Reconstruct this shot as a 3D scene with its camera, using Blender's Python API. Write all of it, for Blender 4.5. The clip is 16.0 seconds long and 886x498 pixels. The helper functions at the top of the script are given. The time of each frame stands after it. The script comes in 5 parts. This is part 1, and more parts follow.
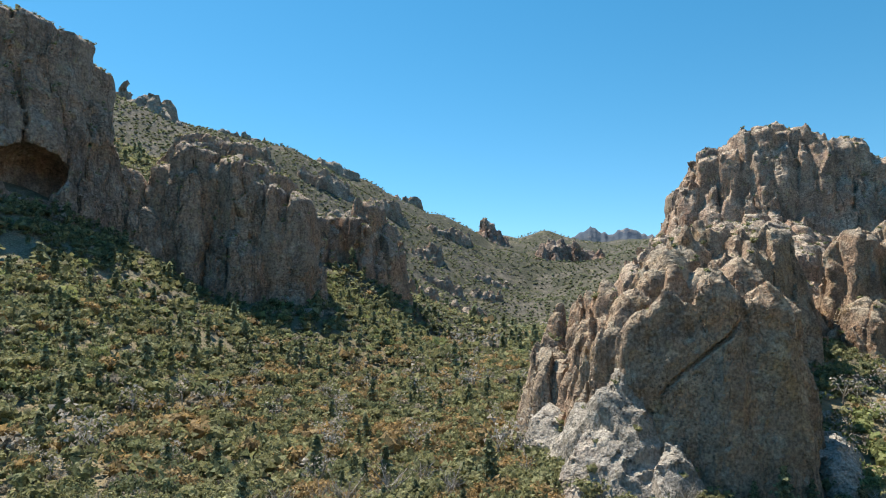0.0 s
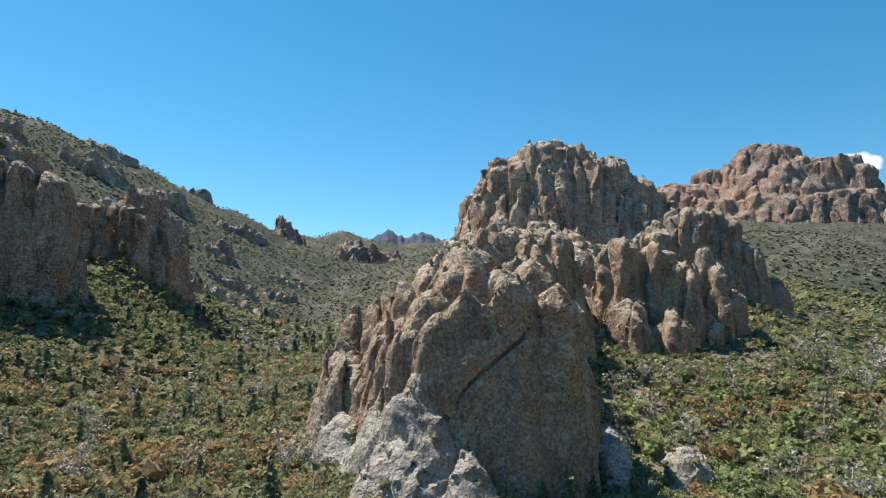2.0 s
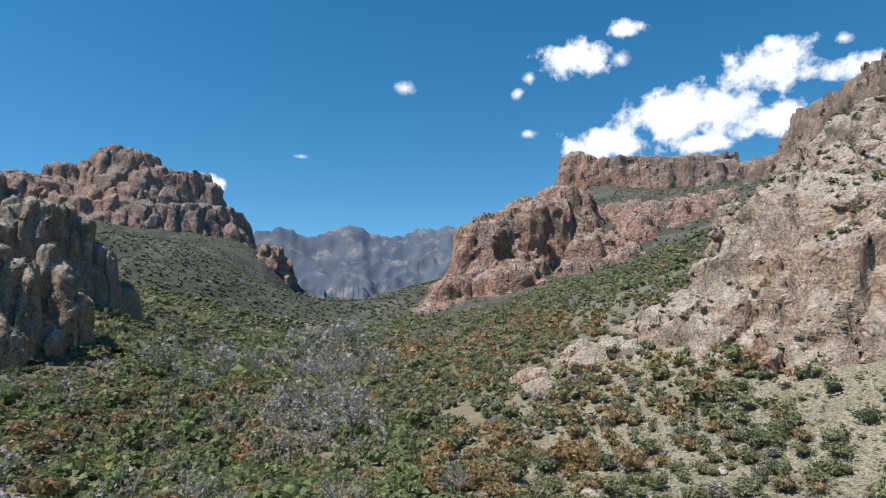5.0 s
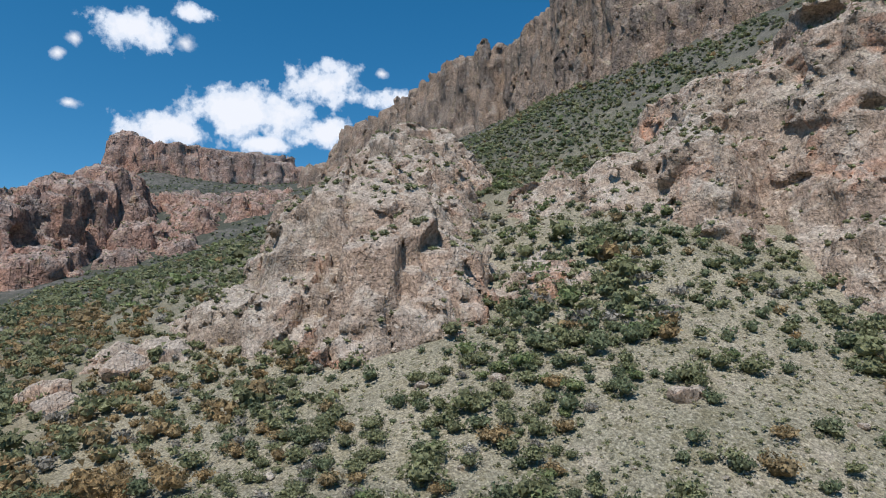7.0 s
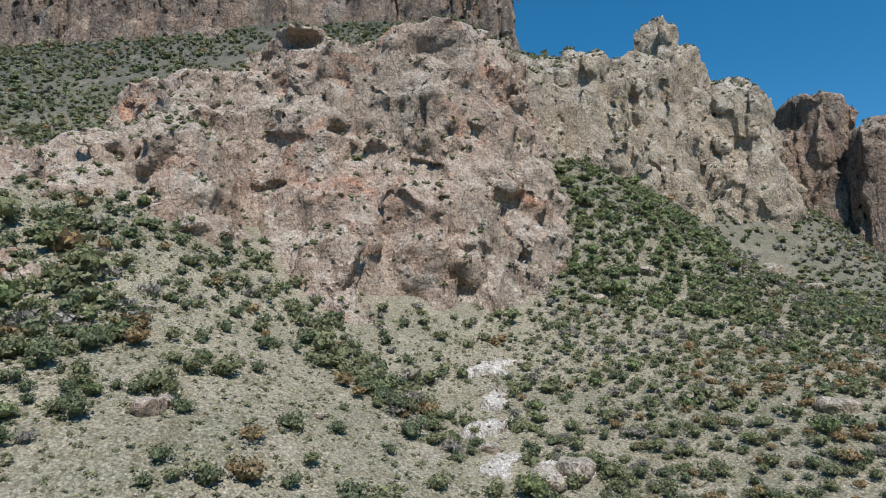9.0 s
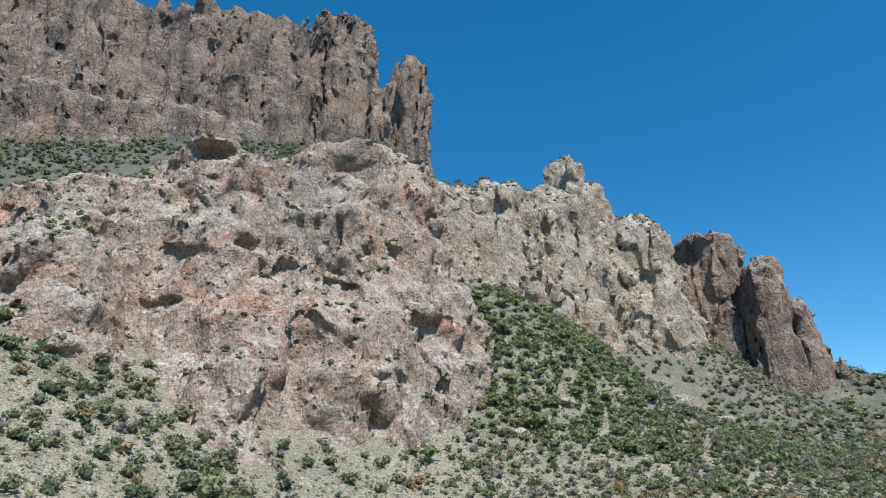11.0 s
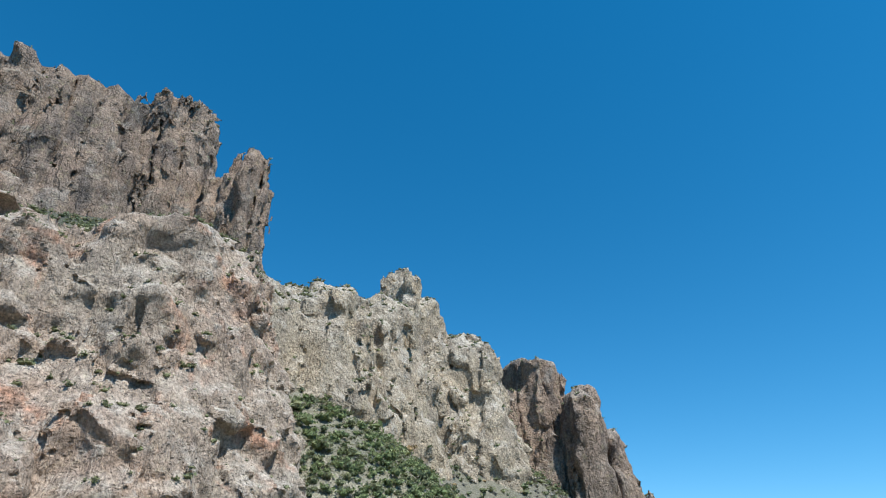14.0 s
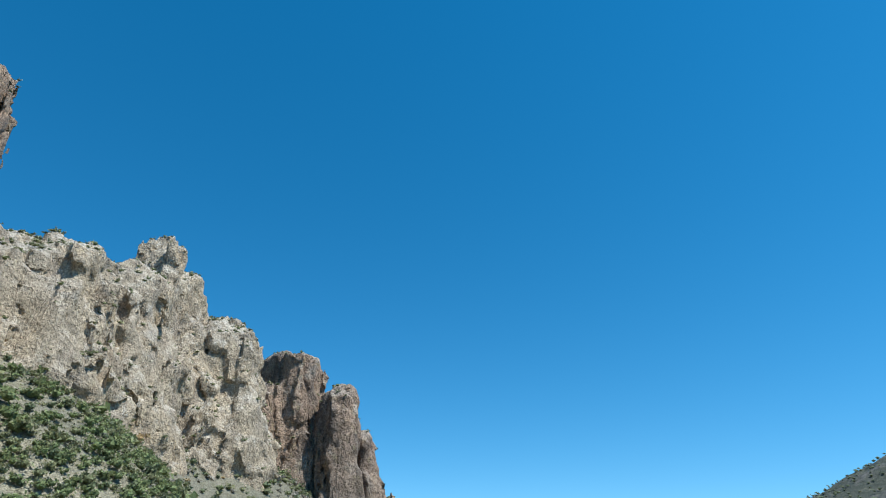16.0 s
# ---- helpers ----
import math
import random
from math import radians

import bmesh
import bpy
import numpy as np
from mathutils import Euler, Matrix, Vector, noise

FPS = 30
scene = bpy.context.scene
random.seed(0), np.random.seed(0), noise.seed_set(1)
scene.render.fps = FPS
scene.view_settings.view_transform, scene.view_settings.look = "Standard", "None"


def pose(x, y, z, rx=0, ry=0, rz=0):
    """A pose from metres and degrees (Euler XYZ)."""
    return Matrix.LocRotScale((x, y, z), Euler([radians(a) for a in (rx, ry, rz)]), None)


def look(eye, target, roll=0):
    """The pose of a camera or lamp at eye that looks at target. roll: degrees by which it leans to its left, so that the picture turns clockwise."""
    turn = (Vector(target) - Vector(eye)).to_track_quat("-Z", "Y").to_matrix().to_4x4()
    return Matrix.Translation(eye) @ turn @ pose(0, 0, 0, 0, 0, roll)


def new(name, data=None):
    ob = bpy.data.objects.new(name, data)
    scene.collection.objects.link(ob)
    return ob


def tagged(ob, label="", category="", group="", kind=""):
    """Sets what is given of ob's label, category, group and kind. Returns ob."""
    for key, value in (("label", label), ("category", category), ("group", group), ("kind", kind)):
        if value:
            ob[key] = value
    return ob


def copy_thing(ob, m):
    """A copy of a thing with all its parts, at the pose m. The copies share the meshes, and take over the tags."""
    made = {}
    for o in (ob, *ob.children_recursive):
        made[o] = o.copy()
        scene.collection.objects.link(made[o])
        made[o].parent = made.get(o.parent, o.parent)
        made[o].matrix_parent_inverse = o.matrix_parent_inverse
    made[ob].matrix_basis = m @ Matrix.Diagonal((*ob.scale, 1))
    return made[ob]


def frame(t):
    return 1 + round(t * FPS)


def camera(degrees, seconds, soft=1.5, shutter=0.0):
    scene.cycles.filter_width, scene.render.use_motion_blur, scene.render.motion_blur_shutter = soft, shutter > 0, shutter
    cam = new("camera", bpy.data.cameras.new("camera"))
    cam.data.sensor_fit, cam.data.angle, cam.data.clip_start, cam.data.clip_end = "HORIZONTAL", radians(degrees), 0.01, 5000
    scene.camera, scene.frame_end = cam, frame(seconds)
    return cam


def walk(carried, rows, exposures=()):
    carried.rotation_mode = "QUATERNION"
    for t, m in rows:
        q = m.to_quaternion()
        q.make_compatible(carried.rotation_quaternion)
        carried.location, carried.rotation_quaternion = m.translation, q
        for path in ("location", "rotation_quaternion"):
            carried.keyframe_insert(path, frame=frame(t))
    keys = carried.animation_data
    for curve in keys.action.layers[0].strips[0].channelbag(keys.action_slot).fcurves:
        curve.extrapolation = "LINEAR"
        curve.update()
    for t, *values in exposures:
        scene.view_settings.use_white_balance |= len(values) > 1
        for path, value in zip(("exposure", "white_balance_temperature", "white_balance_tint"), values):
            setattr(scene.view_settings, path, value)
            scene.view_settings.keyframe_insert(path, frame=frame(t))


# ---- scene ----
cam = camera(71.12, 16.0, 1.1)
PATH = [
    # seconds, x, y, z, heading, tilt, roll
    (0, 0, 0, 50, -0, 4.72, -0.28),
    (0.5, 0.24, 2.7, 50.01, 3.7, 4.7, -0.29),
    (1, 0.64, 5.43, 50, 9.19, 4.7, -0.27),
    (1.5, 1.31, 8.12, 50.01, 14.22, 4.71, -0.21),
    (2, 2.08, 10.68, 50.01, 18.58, 4.74, -0.17),
    (2.5, 3.08, 13.21, 50.02, 23.19, 4.74, -0.1),
    (3, 4.25, 15.71, 50.18, 31.71, 4.72, 0.08),
    (3.5, 5.84, 17.85, 50.22, 42.77, 4.73, 0.24),
    (4, 7.73, 19.31, 50.13, 53.96, 4.83, 0.2),
    (4.2, 8.46, 19.84, 50.1, 58.1, 4.87, 0.21),
    (6.3, 19.76, 21.31, 49.87, 99.38, 4.73, -0.42),
    (6.5, 20.98, 21.05, 50.01, 103.47, 4.63, -0.36),
    (7, 23.7, 20.36, 50.14, 113.46, 4.49, -0.26),
    (7.5, 25.96, 19.25, 50.25, 123.49, 4.38, -0.19),
    (8, 27.94, 17.68, 50.35, 134.39, 4.29, -0.14),
    (8.5, 29.47, 15.85, 50.3, 146.18, 4.26, -0.01),
    (9, 30.85, 13.87, 50.21, 159.49, 4.29, 0.12),
    (9.2, 31.37, 13.08, 50.19, 163.21, 4.24, 0.08),
    (9.6, 32.9, 10.9, 50.3, 167.3, 5, 0.1),
    (10.4, 35.3, 7.2, 51, 168.1, 9.6, 0.2),
    (11.3, 37.43, 2.97, 51.78, 168.13, 19.33, 0.27),
    (11.5, 37.68, 1.96, 51.73, 168.13, 21.77, 0.27),
    (12, 38.22, -0.61, 51.6, 168.19, 26.7, 0.17),
    (12.5, 38.75, -3.23, 51.72, 170.29, 26.78, 0.17),
    (13, 39.23, -6.02, 51.94, 174.32, 26.77, 0.09),
    (13.5, 39.63, -8.99, 52.21, 178.87, 26.75, 0.08),
    (14, 39.87, -12.04, 52.55, 184.66, 26.72, -0.07),
    (14.5, 39.91, -14.97, 52.91, 190.64, 26.67, -0.2),
    (15, 39.64, -17.71, 53.2, 197.66, 26.62, -0.32),
    (15.5, 39.03, -20.21, 53.38, 204.83, 26.61, -0.46),
    (16, 38.23, -22.59, 53.57, 206.93, 26.63, -0.54),
]
walk(cam, [(t, pose(x, y, z, 90 + p, 0, -h) @ pose(0, 0, 0, 0, 0, r)) for t, x, y, z, h, p, r in PATH],
     exposures=[(0, 0.74, 7500, 11), (2.5, 0.64, 7100, 12), (4.2, 0.46, 6700, 13), (6.3, -0.06, 6200, 13), (9.2, 0.1, 6150, 12),
                (11.5, 0.34, 5850, 11), (16, 0.4, 5900, 5)])

# ---- light ----
SUN_AZ, SUN_EL = -40, 60
world = bpy.data.worlds.new("sky")
scene.world = world
world.use_nodes = True
wn = world.node_tree
sky = wn.nodes.new("ShaderNodeTexSky")
sky.sky_type, sky.sun_disc = "NISHITA", False
sky.sun_elevation, sky.sun_rotation = radians(SUN_EL), radians(SUN_AZ)
sky.altitude, sky.air_density, sky.dust_density, sky.ozone_density = 1600, 1.0, 0.15, 1.2
hue = wn.nodes.new("ShaderNodeHueSaturation")
hue.inputs["Hue"].default_value, hue.inputs["Saturation"].default_value = 0.486, 1.38
lift = wn.nodes.new("ShaderNodeVectorMath")     # a clear dry horizon with little whitening
lift.inputs[1].default_value = (0, 0, 0.075)
wn.links.new(wn.nodes.new("ShaderNodeTexCoord").outputs["Generated"], lift.inputs[0])
unit = wn.nodes.new("ShaderNodeVectorMath")
unit.operation = "NORMALIZE"
wn.links.new(lift.outputs[0], unit.inputs[0])
wn.links.new(unit.outputs[0], sky.inputs["Vector"])
wn.links.new(sky.outputs[0], hue.inputs["Color"])
wn.links.new(hue.outputs[0], wn.nodes["Background"].inputs[0])
wn.nodes["Background"].inputs[1].default_value = 0.124
lamp = bpy.data.lights.new("sun", "SUN")
lamp.energy, lamp.angle, lamp.color = 4.4, radians(0.53), (1.0, 0.95, 0.87)
SUN_DIR = Vector((math.sin(radians(SUN_AZ)) * math.cos(radians(SUN_EL)),
                  math.cos(radians(SUN_AZ)) * math.cos(radians(SUN_EL)), math.sin(radians(SUN_EL))))
sun = new("sun", lamp)
sun.matrix_world = look(SUN_DIR * 900, (0, 0, 0))


# ---- materials ----
class Mat:
    """A small wrapper to chain nodes."""

    def __init__(self, name, rough=0.9, spec=0.2):
        self.m = bpy.data.materials.new(name)
        self.m.use_nodes = True
        self.t = self.m.node_tree
        self.b = self.t.nodes["Principled BSDF"]
        self.b.inputs["Roughness"].default_value = rough
        self.b.inputs["Specular IOR Level"].default_value = spec
        self.pos = self.n("ShaderNodeNewGeometry").outputs["Position"]

    def n(self, kind, **links):
        node = self.t.nodes.new(kind)
        for k, v in links.items():
            self.put(node.inputs[k], v)
        return node

    def put(self, socket, v):
        if isinstance(v, bpy.types.NodeSocket):
            self.t.links.new(v, socket)
        else:
            socket.default_value = v

    def scaled(self, sx, sy, sz):
        node = self.n("ShaderNodeVectorMath")
        node.operation = "MULTIPLY"
        self.put(node.inputs[0], self.pos)
        node.inputs[1].default_value = (sx, sy, sz)
        return node.outputs[0]

    def noise(self, scale, detail=4, rough=0.55, at=None, dist=0.0):
        node = self.n("ShaderNodeTexNoise", Scale=scale, Detail=detail, Roughness=rough, Distortion=dist)
        self.put(node.inputs["Vector"], at or self.pos)
        return node.outputs[0]

    def cells(self, scale, out="Color", feature="F1", at=None):
        node = self.n("ShaderNodeTexVoronoi", Scale=scale)
        node.feature = feature
        self.put(node.inputs["Vector"], at or self.pos)
        return node.outputs[out]

    def ramp(self, fac, *stops, ease="LINEAR"):
        node = self.n("ShaderNodeValToRGB", Fac=fac)
        r = node.color_ramp
        r.interpolation = ease
        while len(r.elements) < len(stops):
            r.elements.new(0.5)
        for e, (p, c) in zip(r.elements, stops):
            e.position = p
            e.color = (c, c, c, 1) if isinstance(c, (int, float)) else (*c, 1)
        return node.outputs[0]

    def mix(self, fac, a, b, how="MIX"):
        node = self.t.nodes.new("ShaderNodeMix")
        node.data_type, node.blend_type = "RGBA", how
        for s, v in ((node.inputs[0], fac), (node.inputs[6], a), (node.inputs[7], b)):
            self.put(s, (*v, 1) if isinstance(v, tuple) else v)
        return node.outputs[2]

    def calc(self, how, a, b=0.0, clamp=False):
        node = self.t.nodes.new("ShaderNodeMath")
        node.operation, node.use_clamp = how, clamp
        self.put(node.inputs[0], a)
        self.put(node.inputs[1], b)
        return node.outputs[0]

    def facing(self, axis):
        g = self.n("ShaderNodeNewGeometry")
        return self.n("ShaderNodeSeparateXYZ", Vector=g.outputs["Normal"]).outputs[axis]

    def bump(self, height, dist, strength=1.0, under=None):
        node = self.n("ShaderNodeBump", Height=height, Distance=dist, Strength=strength)
        if under is not None:
            self.put(node.inputs["Normal"], under)
        return node.outputs[0]

    def done(self, colour, normal=None):
        self.put(self.b.inputs["Base Color"], colour)
        if normal is not None:
            self.put(self.b.inputs["Normal"], normal)
        return self.m


def rock_material(name, main, second, pale, stain, rust, size=1.0, lichen=0.25, bump=1.0, seams=0.6):
    """Weathered rhyolite: broad colour change, runs of dark varnish down the faces, rust, pale scars, paler upward
    faces and lichen.
    """
    m = Mat(name, 0.93, 0.12)
    broad = m.noise(0.022 / size, 5, 0.6, dist=0.6)
    c = m.mix(m.ramp(broad, (0.38, 0.0), (0.62, 1.0)), main, second)
    c = m.mix(m.ramp(m.noise(0.05 / size, 5, 0.62, dist=0.8), (0.56, 0.0), (0.7, 1.0)), c, rust)
    streak = m.noise(1.0, 2, 0.5, at=m.scaled(0.11 / size, 0.11 / size, 0.03 / size))
    c = m.mix(m.calc("MULTIPLY", m.ramp(streak, (0.5, 0.0), (0.66, 1.0)), 0.15 + 0.8 * seams), c, stain)
    c = m.mix(m.calc("MULTIPLY", m.ramp(m.noise(0.12 / size, 6, 0.65), (0.54, 0.0), (0.66, 1.0)), 0.65), c, pale)
    # faces that point upward take more of the pale colour
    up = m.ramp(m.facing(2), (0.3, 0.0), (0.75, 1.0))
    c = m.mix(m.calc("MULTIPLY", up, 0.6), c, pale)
    spots = m.ramp(m.noise(0.3 / size, 4, 0.7), (0.56, 0.0), (0.66, 1.0))
    c = m.mix(m.calc("MULTIPLY", spots, lichen), c, (0.25, 0.25, 0.09))
    grain = m.noise(1.2 / size, 7, 0.72)
    c = m.mix(1.0, c, m.ramp(grain, (0.36, 0.66), (0.64, 1.5)), "MULTIPLY")
    c = m.mix(1.0, c, m.ramp(m.noise(0.4 / size, 4, 0.6, dist=0.5), (0.36, 0.86), (0.62, 1.2)), "MULTIPLY")
    # weathered pits, longer than high, in patches
    pit = m.n("ShaderNodeTexVoronoi", Scale=1.0, Randomness=1.0)
    m.put(pit.inputs["Vector"], m.scaled(0.55 / size, 0.55 / size, 0.9 / size))
    hole = m.ramp(pit.outputs["Distance"], (0.16, 1.0), (0.3, 0.0))
    some = m.ramp(m.noise(0.1 / size, 3, 0.5), (0.47, 0.0), (0.56, 1.0))
    hole = m.calc("MULTIPLY", hole, some)
    c = m.mix(m.calc("MULTIPLY", hole, 0.45), c, (0.06, 0.052, 0.046))
    # joints: mostly upright, a few level
    def joint(sx, sz, wide, seed):
        n = m.n("ShaderNodeTexNoise", Scale=1.0, Detail=3.0, Roughness=0.55, Distortion=0.35)
        v = m.n("ShaderNodeVectorMath")
        v.operation = "ADD"
        m.put(v.inputs[0], m.scaled(sx / size, sx / size, sz / size))
        v.inputs[1].default_value = (seed, seed * 1.7, seed * 0.6)
        m.put(n.inputs["Vector"], v.outputs[0])
        off = m.calc("ABSOLUTE", m.calc("SUBTRACT", n.outputs[0], 0.5))
        return m.ramp(off, (0.0, 0.0), (wide, 1.0))
    upright, fine, level = joint(0.1, 0.022, 0.014, 3.0), joint(0.2, 0.09, 0.012, 11.0), joint(0.05, 0.14, 0.012, 23.0)
    rift = m.ramp(m.noise(0.05 / size, 2, 0.5), (0.42, 0.0), (0.6, 1.0))
    for line, depth in ((upright, 0.75 * seams), (fine, 0.5 * seams), (level, 0.5 * seams)):
        dark = m.calc("MULTIPLY", m.calc("MULTIPLY", m.calc("SUBTRACT", 1.0, line), rift), depth)
        c = m.mix(dark, c, (0.07, 0.06, 0.052))
    # chipped, angular relief at four sizes
    wob = m.n("ShaderNodeTexNoise", Scale=0.3 / size, Detail=2.0)
    m.put(wob.inputs["Vector"], m.pos)
    shift = m.n("ShaderNodeVectorMath")
    shift.operation = "MULTIPLY_ADD"
    m.put(shift.inputs[0], wob.outputs["Color"])
    shift.inputs[1].default_value = (1.9 * size, 1.9 * size, 1.9 * size)
    m.put(shift.inputs[2], m.scaled(1.0, 1.0, 0.6))
    def chips(scale):
        node = m.n("ShaderNodeTexVoronoi", Scale=scale / size, Randomness=1.0)
        node.distance = "MANHATTAN"
        m.put(node.inputs["Vector"], shift.outputs[0])
        return node.outputs["Distance"]
    nrm = m.bump(chips(0.2), 1.3 * size * bump, 0.55)
    nrm = m.bump(chips(0.7), 0.55 * size * bump, 0.75, nrm)
    nrm = m.bump(chips(1.9), 0.24 * size * bump, 0.8, nrm)
    nrm = m.bump(m.noise(1.0 / size, 7, 0.7), 0.75 * size * bump, 0.85, nrm)
    nrm = m.bump(upright, 0.8 * size * seams, 0.8, nrm)
    nrm = m.bump(fine, 0.35 * size * seams, 0.7, nrm)
    nrm = m.bump(level, 0.45 * size * seams, 0.7, nrm)
    nrm = m.bump(m.calc("SUBTRACT", 1.0, hole), 0.4 * size, 0.8, nrm)
    return m.done(c, nrm)


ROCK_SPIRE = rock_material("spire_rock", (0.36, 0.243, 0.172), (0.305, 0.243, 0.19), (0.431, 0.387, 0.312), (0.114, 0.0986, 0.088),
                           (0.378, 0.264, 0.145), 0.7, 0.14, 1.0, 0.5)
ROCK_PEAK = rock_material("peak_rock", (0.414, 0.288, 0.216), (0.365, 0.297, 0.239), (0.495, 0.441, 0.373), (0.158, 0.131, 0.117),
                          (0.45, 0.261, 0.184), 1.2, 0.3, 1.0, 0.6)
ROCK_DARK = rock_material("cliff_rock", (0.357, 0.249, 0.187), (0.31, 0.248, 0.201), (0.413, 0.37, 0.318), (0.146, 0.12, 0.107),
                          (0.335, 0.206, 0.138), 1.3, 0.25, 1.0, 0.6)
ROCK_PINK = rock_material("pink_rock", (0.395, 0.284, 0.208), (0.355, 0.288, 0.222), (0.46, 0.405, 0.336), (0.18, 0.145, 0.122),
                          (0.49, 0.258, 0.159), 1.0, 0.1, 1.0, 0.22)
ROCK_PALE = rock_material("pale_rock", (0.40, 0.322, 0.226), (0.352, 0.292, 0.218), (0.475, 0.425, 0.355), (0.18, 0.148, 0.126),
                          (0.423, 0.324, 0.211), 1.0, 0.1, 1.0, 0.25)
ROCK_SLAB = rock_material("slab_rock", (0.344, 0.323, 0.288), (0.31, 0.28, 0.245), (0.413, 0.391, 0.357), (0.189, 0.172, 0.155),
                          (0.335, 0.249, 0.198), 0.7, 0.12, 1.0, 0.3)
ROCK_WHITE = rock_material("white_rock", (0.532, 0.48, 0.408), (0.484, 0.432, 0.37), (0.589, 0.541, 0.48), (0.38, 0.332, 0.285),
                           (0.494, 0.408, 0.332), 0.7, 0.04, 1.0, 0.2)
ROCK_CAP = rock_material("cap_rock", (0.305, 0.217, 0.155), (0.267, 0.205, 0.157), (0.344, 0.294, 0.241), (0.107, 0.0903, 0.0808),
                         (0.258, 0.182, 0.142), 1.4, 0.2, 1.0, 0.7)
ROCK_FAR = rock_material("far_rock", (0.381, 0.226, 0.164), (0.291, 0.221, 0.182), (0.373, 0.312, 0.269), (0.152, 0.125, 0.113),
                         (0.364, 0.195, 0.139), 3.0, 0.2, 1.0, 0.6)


def ground_material():
    m = Mat("stony_soil", 0.95, 0.1)
    c = m.mix(m.ramp(m.noise(0.03, 5, 0.6), (0.4, 0.0), (0.6, 1.0)), (0.326, 0.291, 0.209), (0.257, 0.237, 0.17))
    c = m.mix(m.ramp(m.noise(0.09, 5, 0.65), (0.52, 0.0), (0.68, 1.0)), c, (0.357, 0.313, 0.235))
    grass = m.ramp(m.noise(0.22, 7, 0.8), (0.5, 0.0), (0.6, 1.0))
    c = m.mix(m.calc("MULTIPLY", grass, 0.5), c, (0.183, 0.161, 0.087))
    c = m.mix(1.0, c, m.ramp(m.cells(2.6, "Color"), (0.2, 0.72), (0.8, 1.25)), "MULTIPLY")
    c = m.mix(1.0, c, m.ramp(m.noise(2.2, 7, 0.8), (0.36, 0.45), (0.64, 1.5)), "MULTIPLY")
    litter = m.ramp(m.cells(0.9, "Distance"), (0.12, 1.0), (0.2, 0.0))
    c = m.mix(m.calc("MULTIPLY", litter, 0.6), c, (0.55, 0.48, 0.39))
    # leaf litter under the valley woods
    xyz = m.n("ShaderNodeSeparateXYZ", Vector=m.pos)
    low = m.ramp(m.calc("MULTIPLY", xyz.outputs[2], 0.01), (0.2, 1.0), (0.7, 0.0))
    woods = m.calc("MULTIPLY", low, m.ramp(m.calc("MULTIPLY", xyz.outputs[1], 0.01), (0.3, 0.0), (0.6, 1.0)))
    c = m.mix(m.calc("MULTIPLY", woods, m.ramp(m.noise(0.12, 4, 0.6), (0.35, 0.5), (0.6, 0.95))), c, (0.23, 0.195, 0.125))
    # farther out the scrub closes over the soil
    dist = m.n("ShaderNodeVectorMath")
    dist.operation = "LENGTH"
    m.put(dist.inputs[0], m.pos)
    far = m.ramp(m.calc("MULTIPLY", dist.outputs["Value"], 0.001), (0.2, 0.0), (0.48, 1.0))
    scrub = m.ramp(m.noise(0.05, 8, 0.8), (0.31, 0.0), (0.46, 1.0))
    c = m.mix(m.calc("MULTIPLY", m.calc("MULTIPLY", far, scrub), 0.9), c, (0.053, 0.062, 0.05))
    crop = m.ramp(m.noise(0.014, 8, 0.72, dist=0.6), (0.5, 0.0), (0.56, 1.0))
    grey = m.mix(m.ramp(m.noise(0.12, 6, 0.7), (0.4, 0.0), (0.6, 1.0)), (0.08, 0.078, 0.07), (0.20, 0.185, 0.165))
    c = m.mix(m.calc("MULTIPLY", m.calc("MULTIPLY", far, crop), 0.7), c, grey)
    nrm = m.bump(m.noise(0.5, 8, 0.7), 0.8, 0.7)
    nrm = m.bump(m.noise(0.06, 6, 0.65), 7.0, 0.5, nrm)
    nrm = m.bump(m.cells(2.6, "Distance"), 0.2, 0.7, nrm)
    return m.done(c, nrm)


GROUND = ground_material()


def leaf_material(name, a, b, c2, shine=0.25):
    m = Mat(name, 0.75, shine)
    a, b, c2 = ((0.97 * w[0], 0.97 * w[1], w[2]) for w in (a, b, c2))
    tree = m.noise(0.11, 2, 0.5)
    c = m.mix(m.ramp(tree, (0.35, 0.0), (0.65, 1.0)), a, b)
    c = m.mix(m.ramp(m.noise(0.6, 3, 0.6), (0.45, 0.0), (0.7, 1.0)), c, c2)
    rnd = m.n("ShaderNodeNewGeometry").outputs["Random Per Island"]
    c = m.mix(1.0, c, m.ramp(rnd, (0.0, 0.55), (1.0, 1.35)), "MULTIPLY")
    c = m.mix(1.0, c, m.ramp(m.noise(2.6, 5, 0.75), (0.38, 0.5), (0.6, 1.35)), "MULTIPLY")
    out = m.t.nodes["Material Output"]
    trans = m.n("ShaderNodeBsdfTranslucent", Color=c)
    both = m.n("ShaderNodeMixShader", Fac=0.4)
    m.done(c)
    m.t.links.new(m.b.outputs[0], both.inputs[1])
    m.t.links.new(trans.outputs[0], both.inputs[2])
    m.t.links.new(both.outputs[0], out.inputs[0])
    return m.m


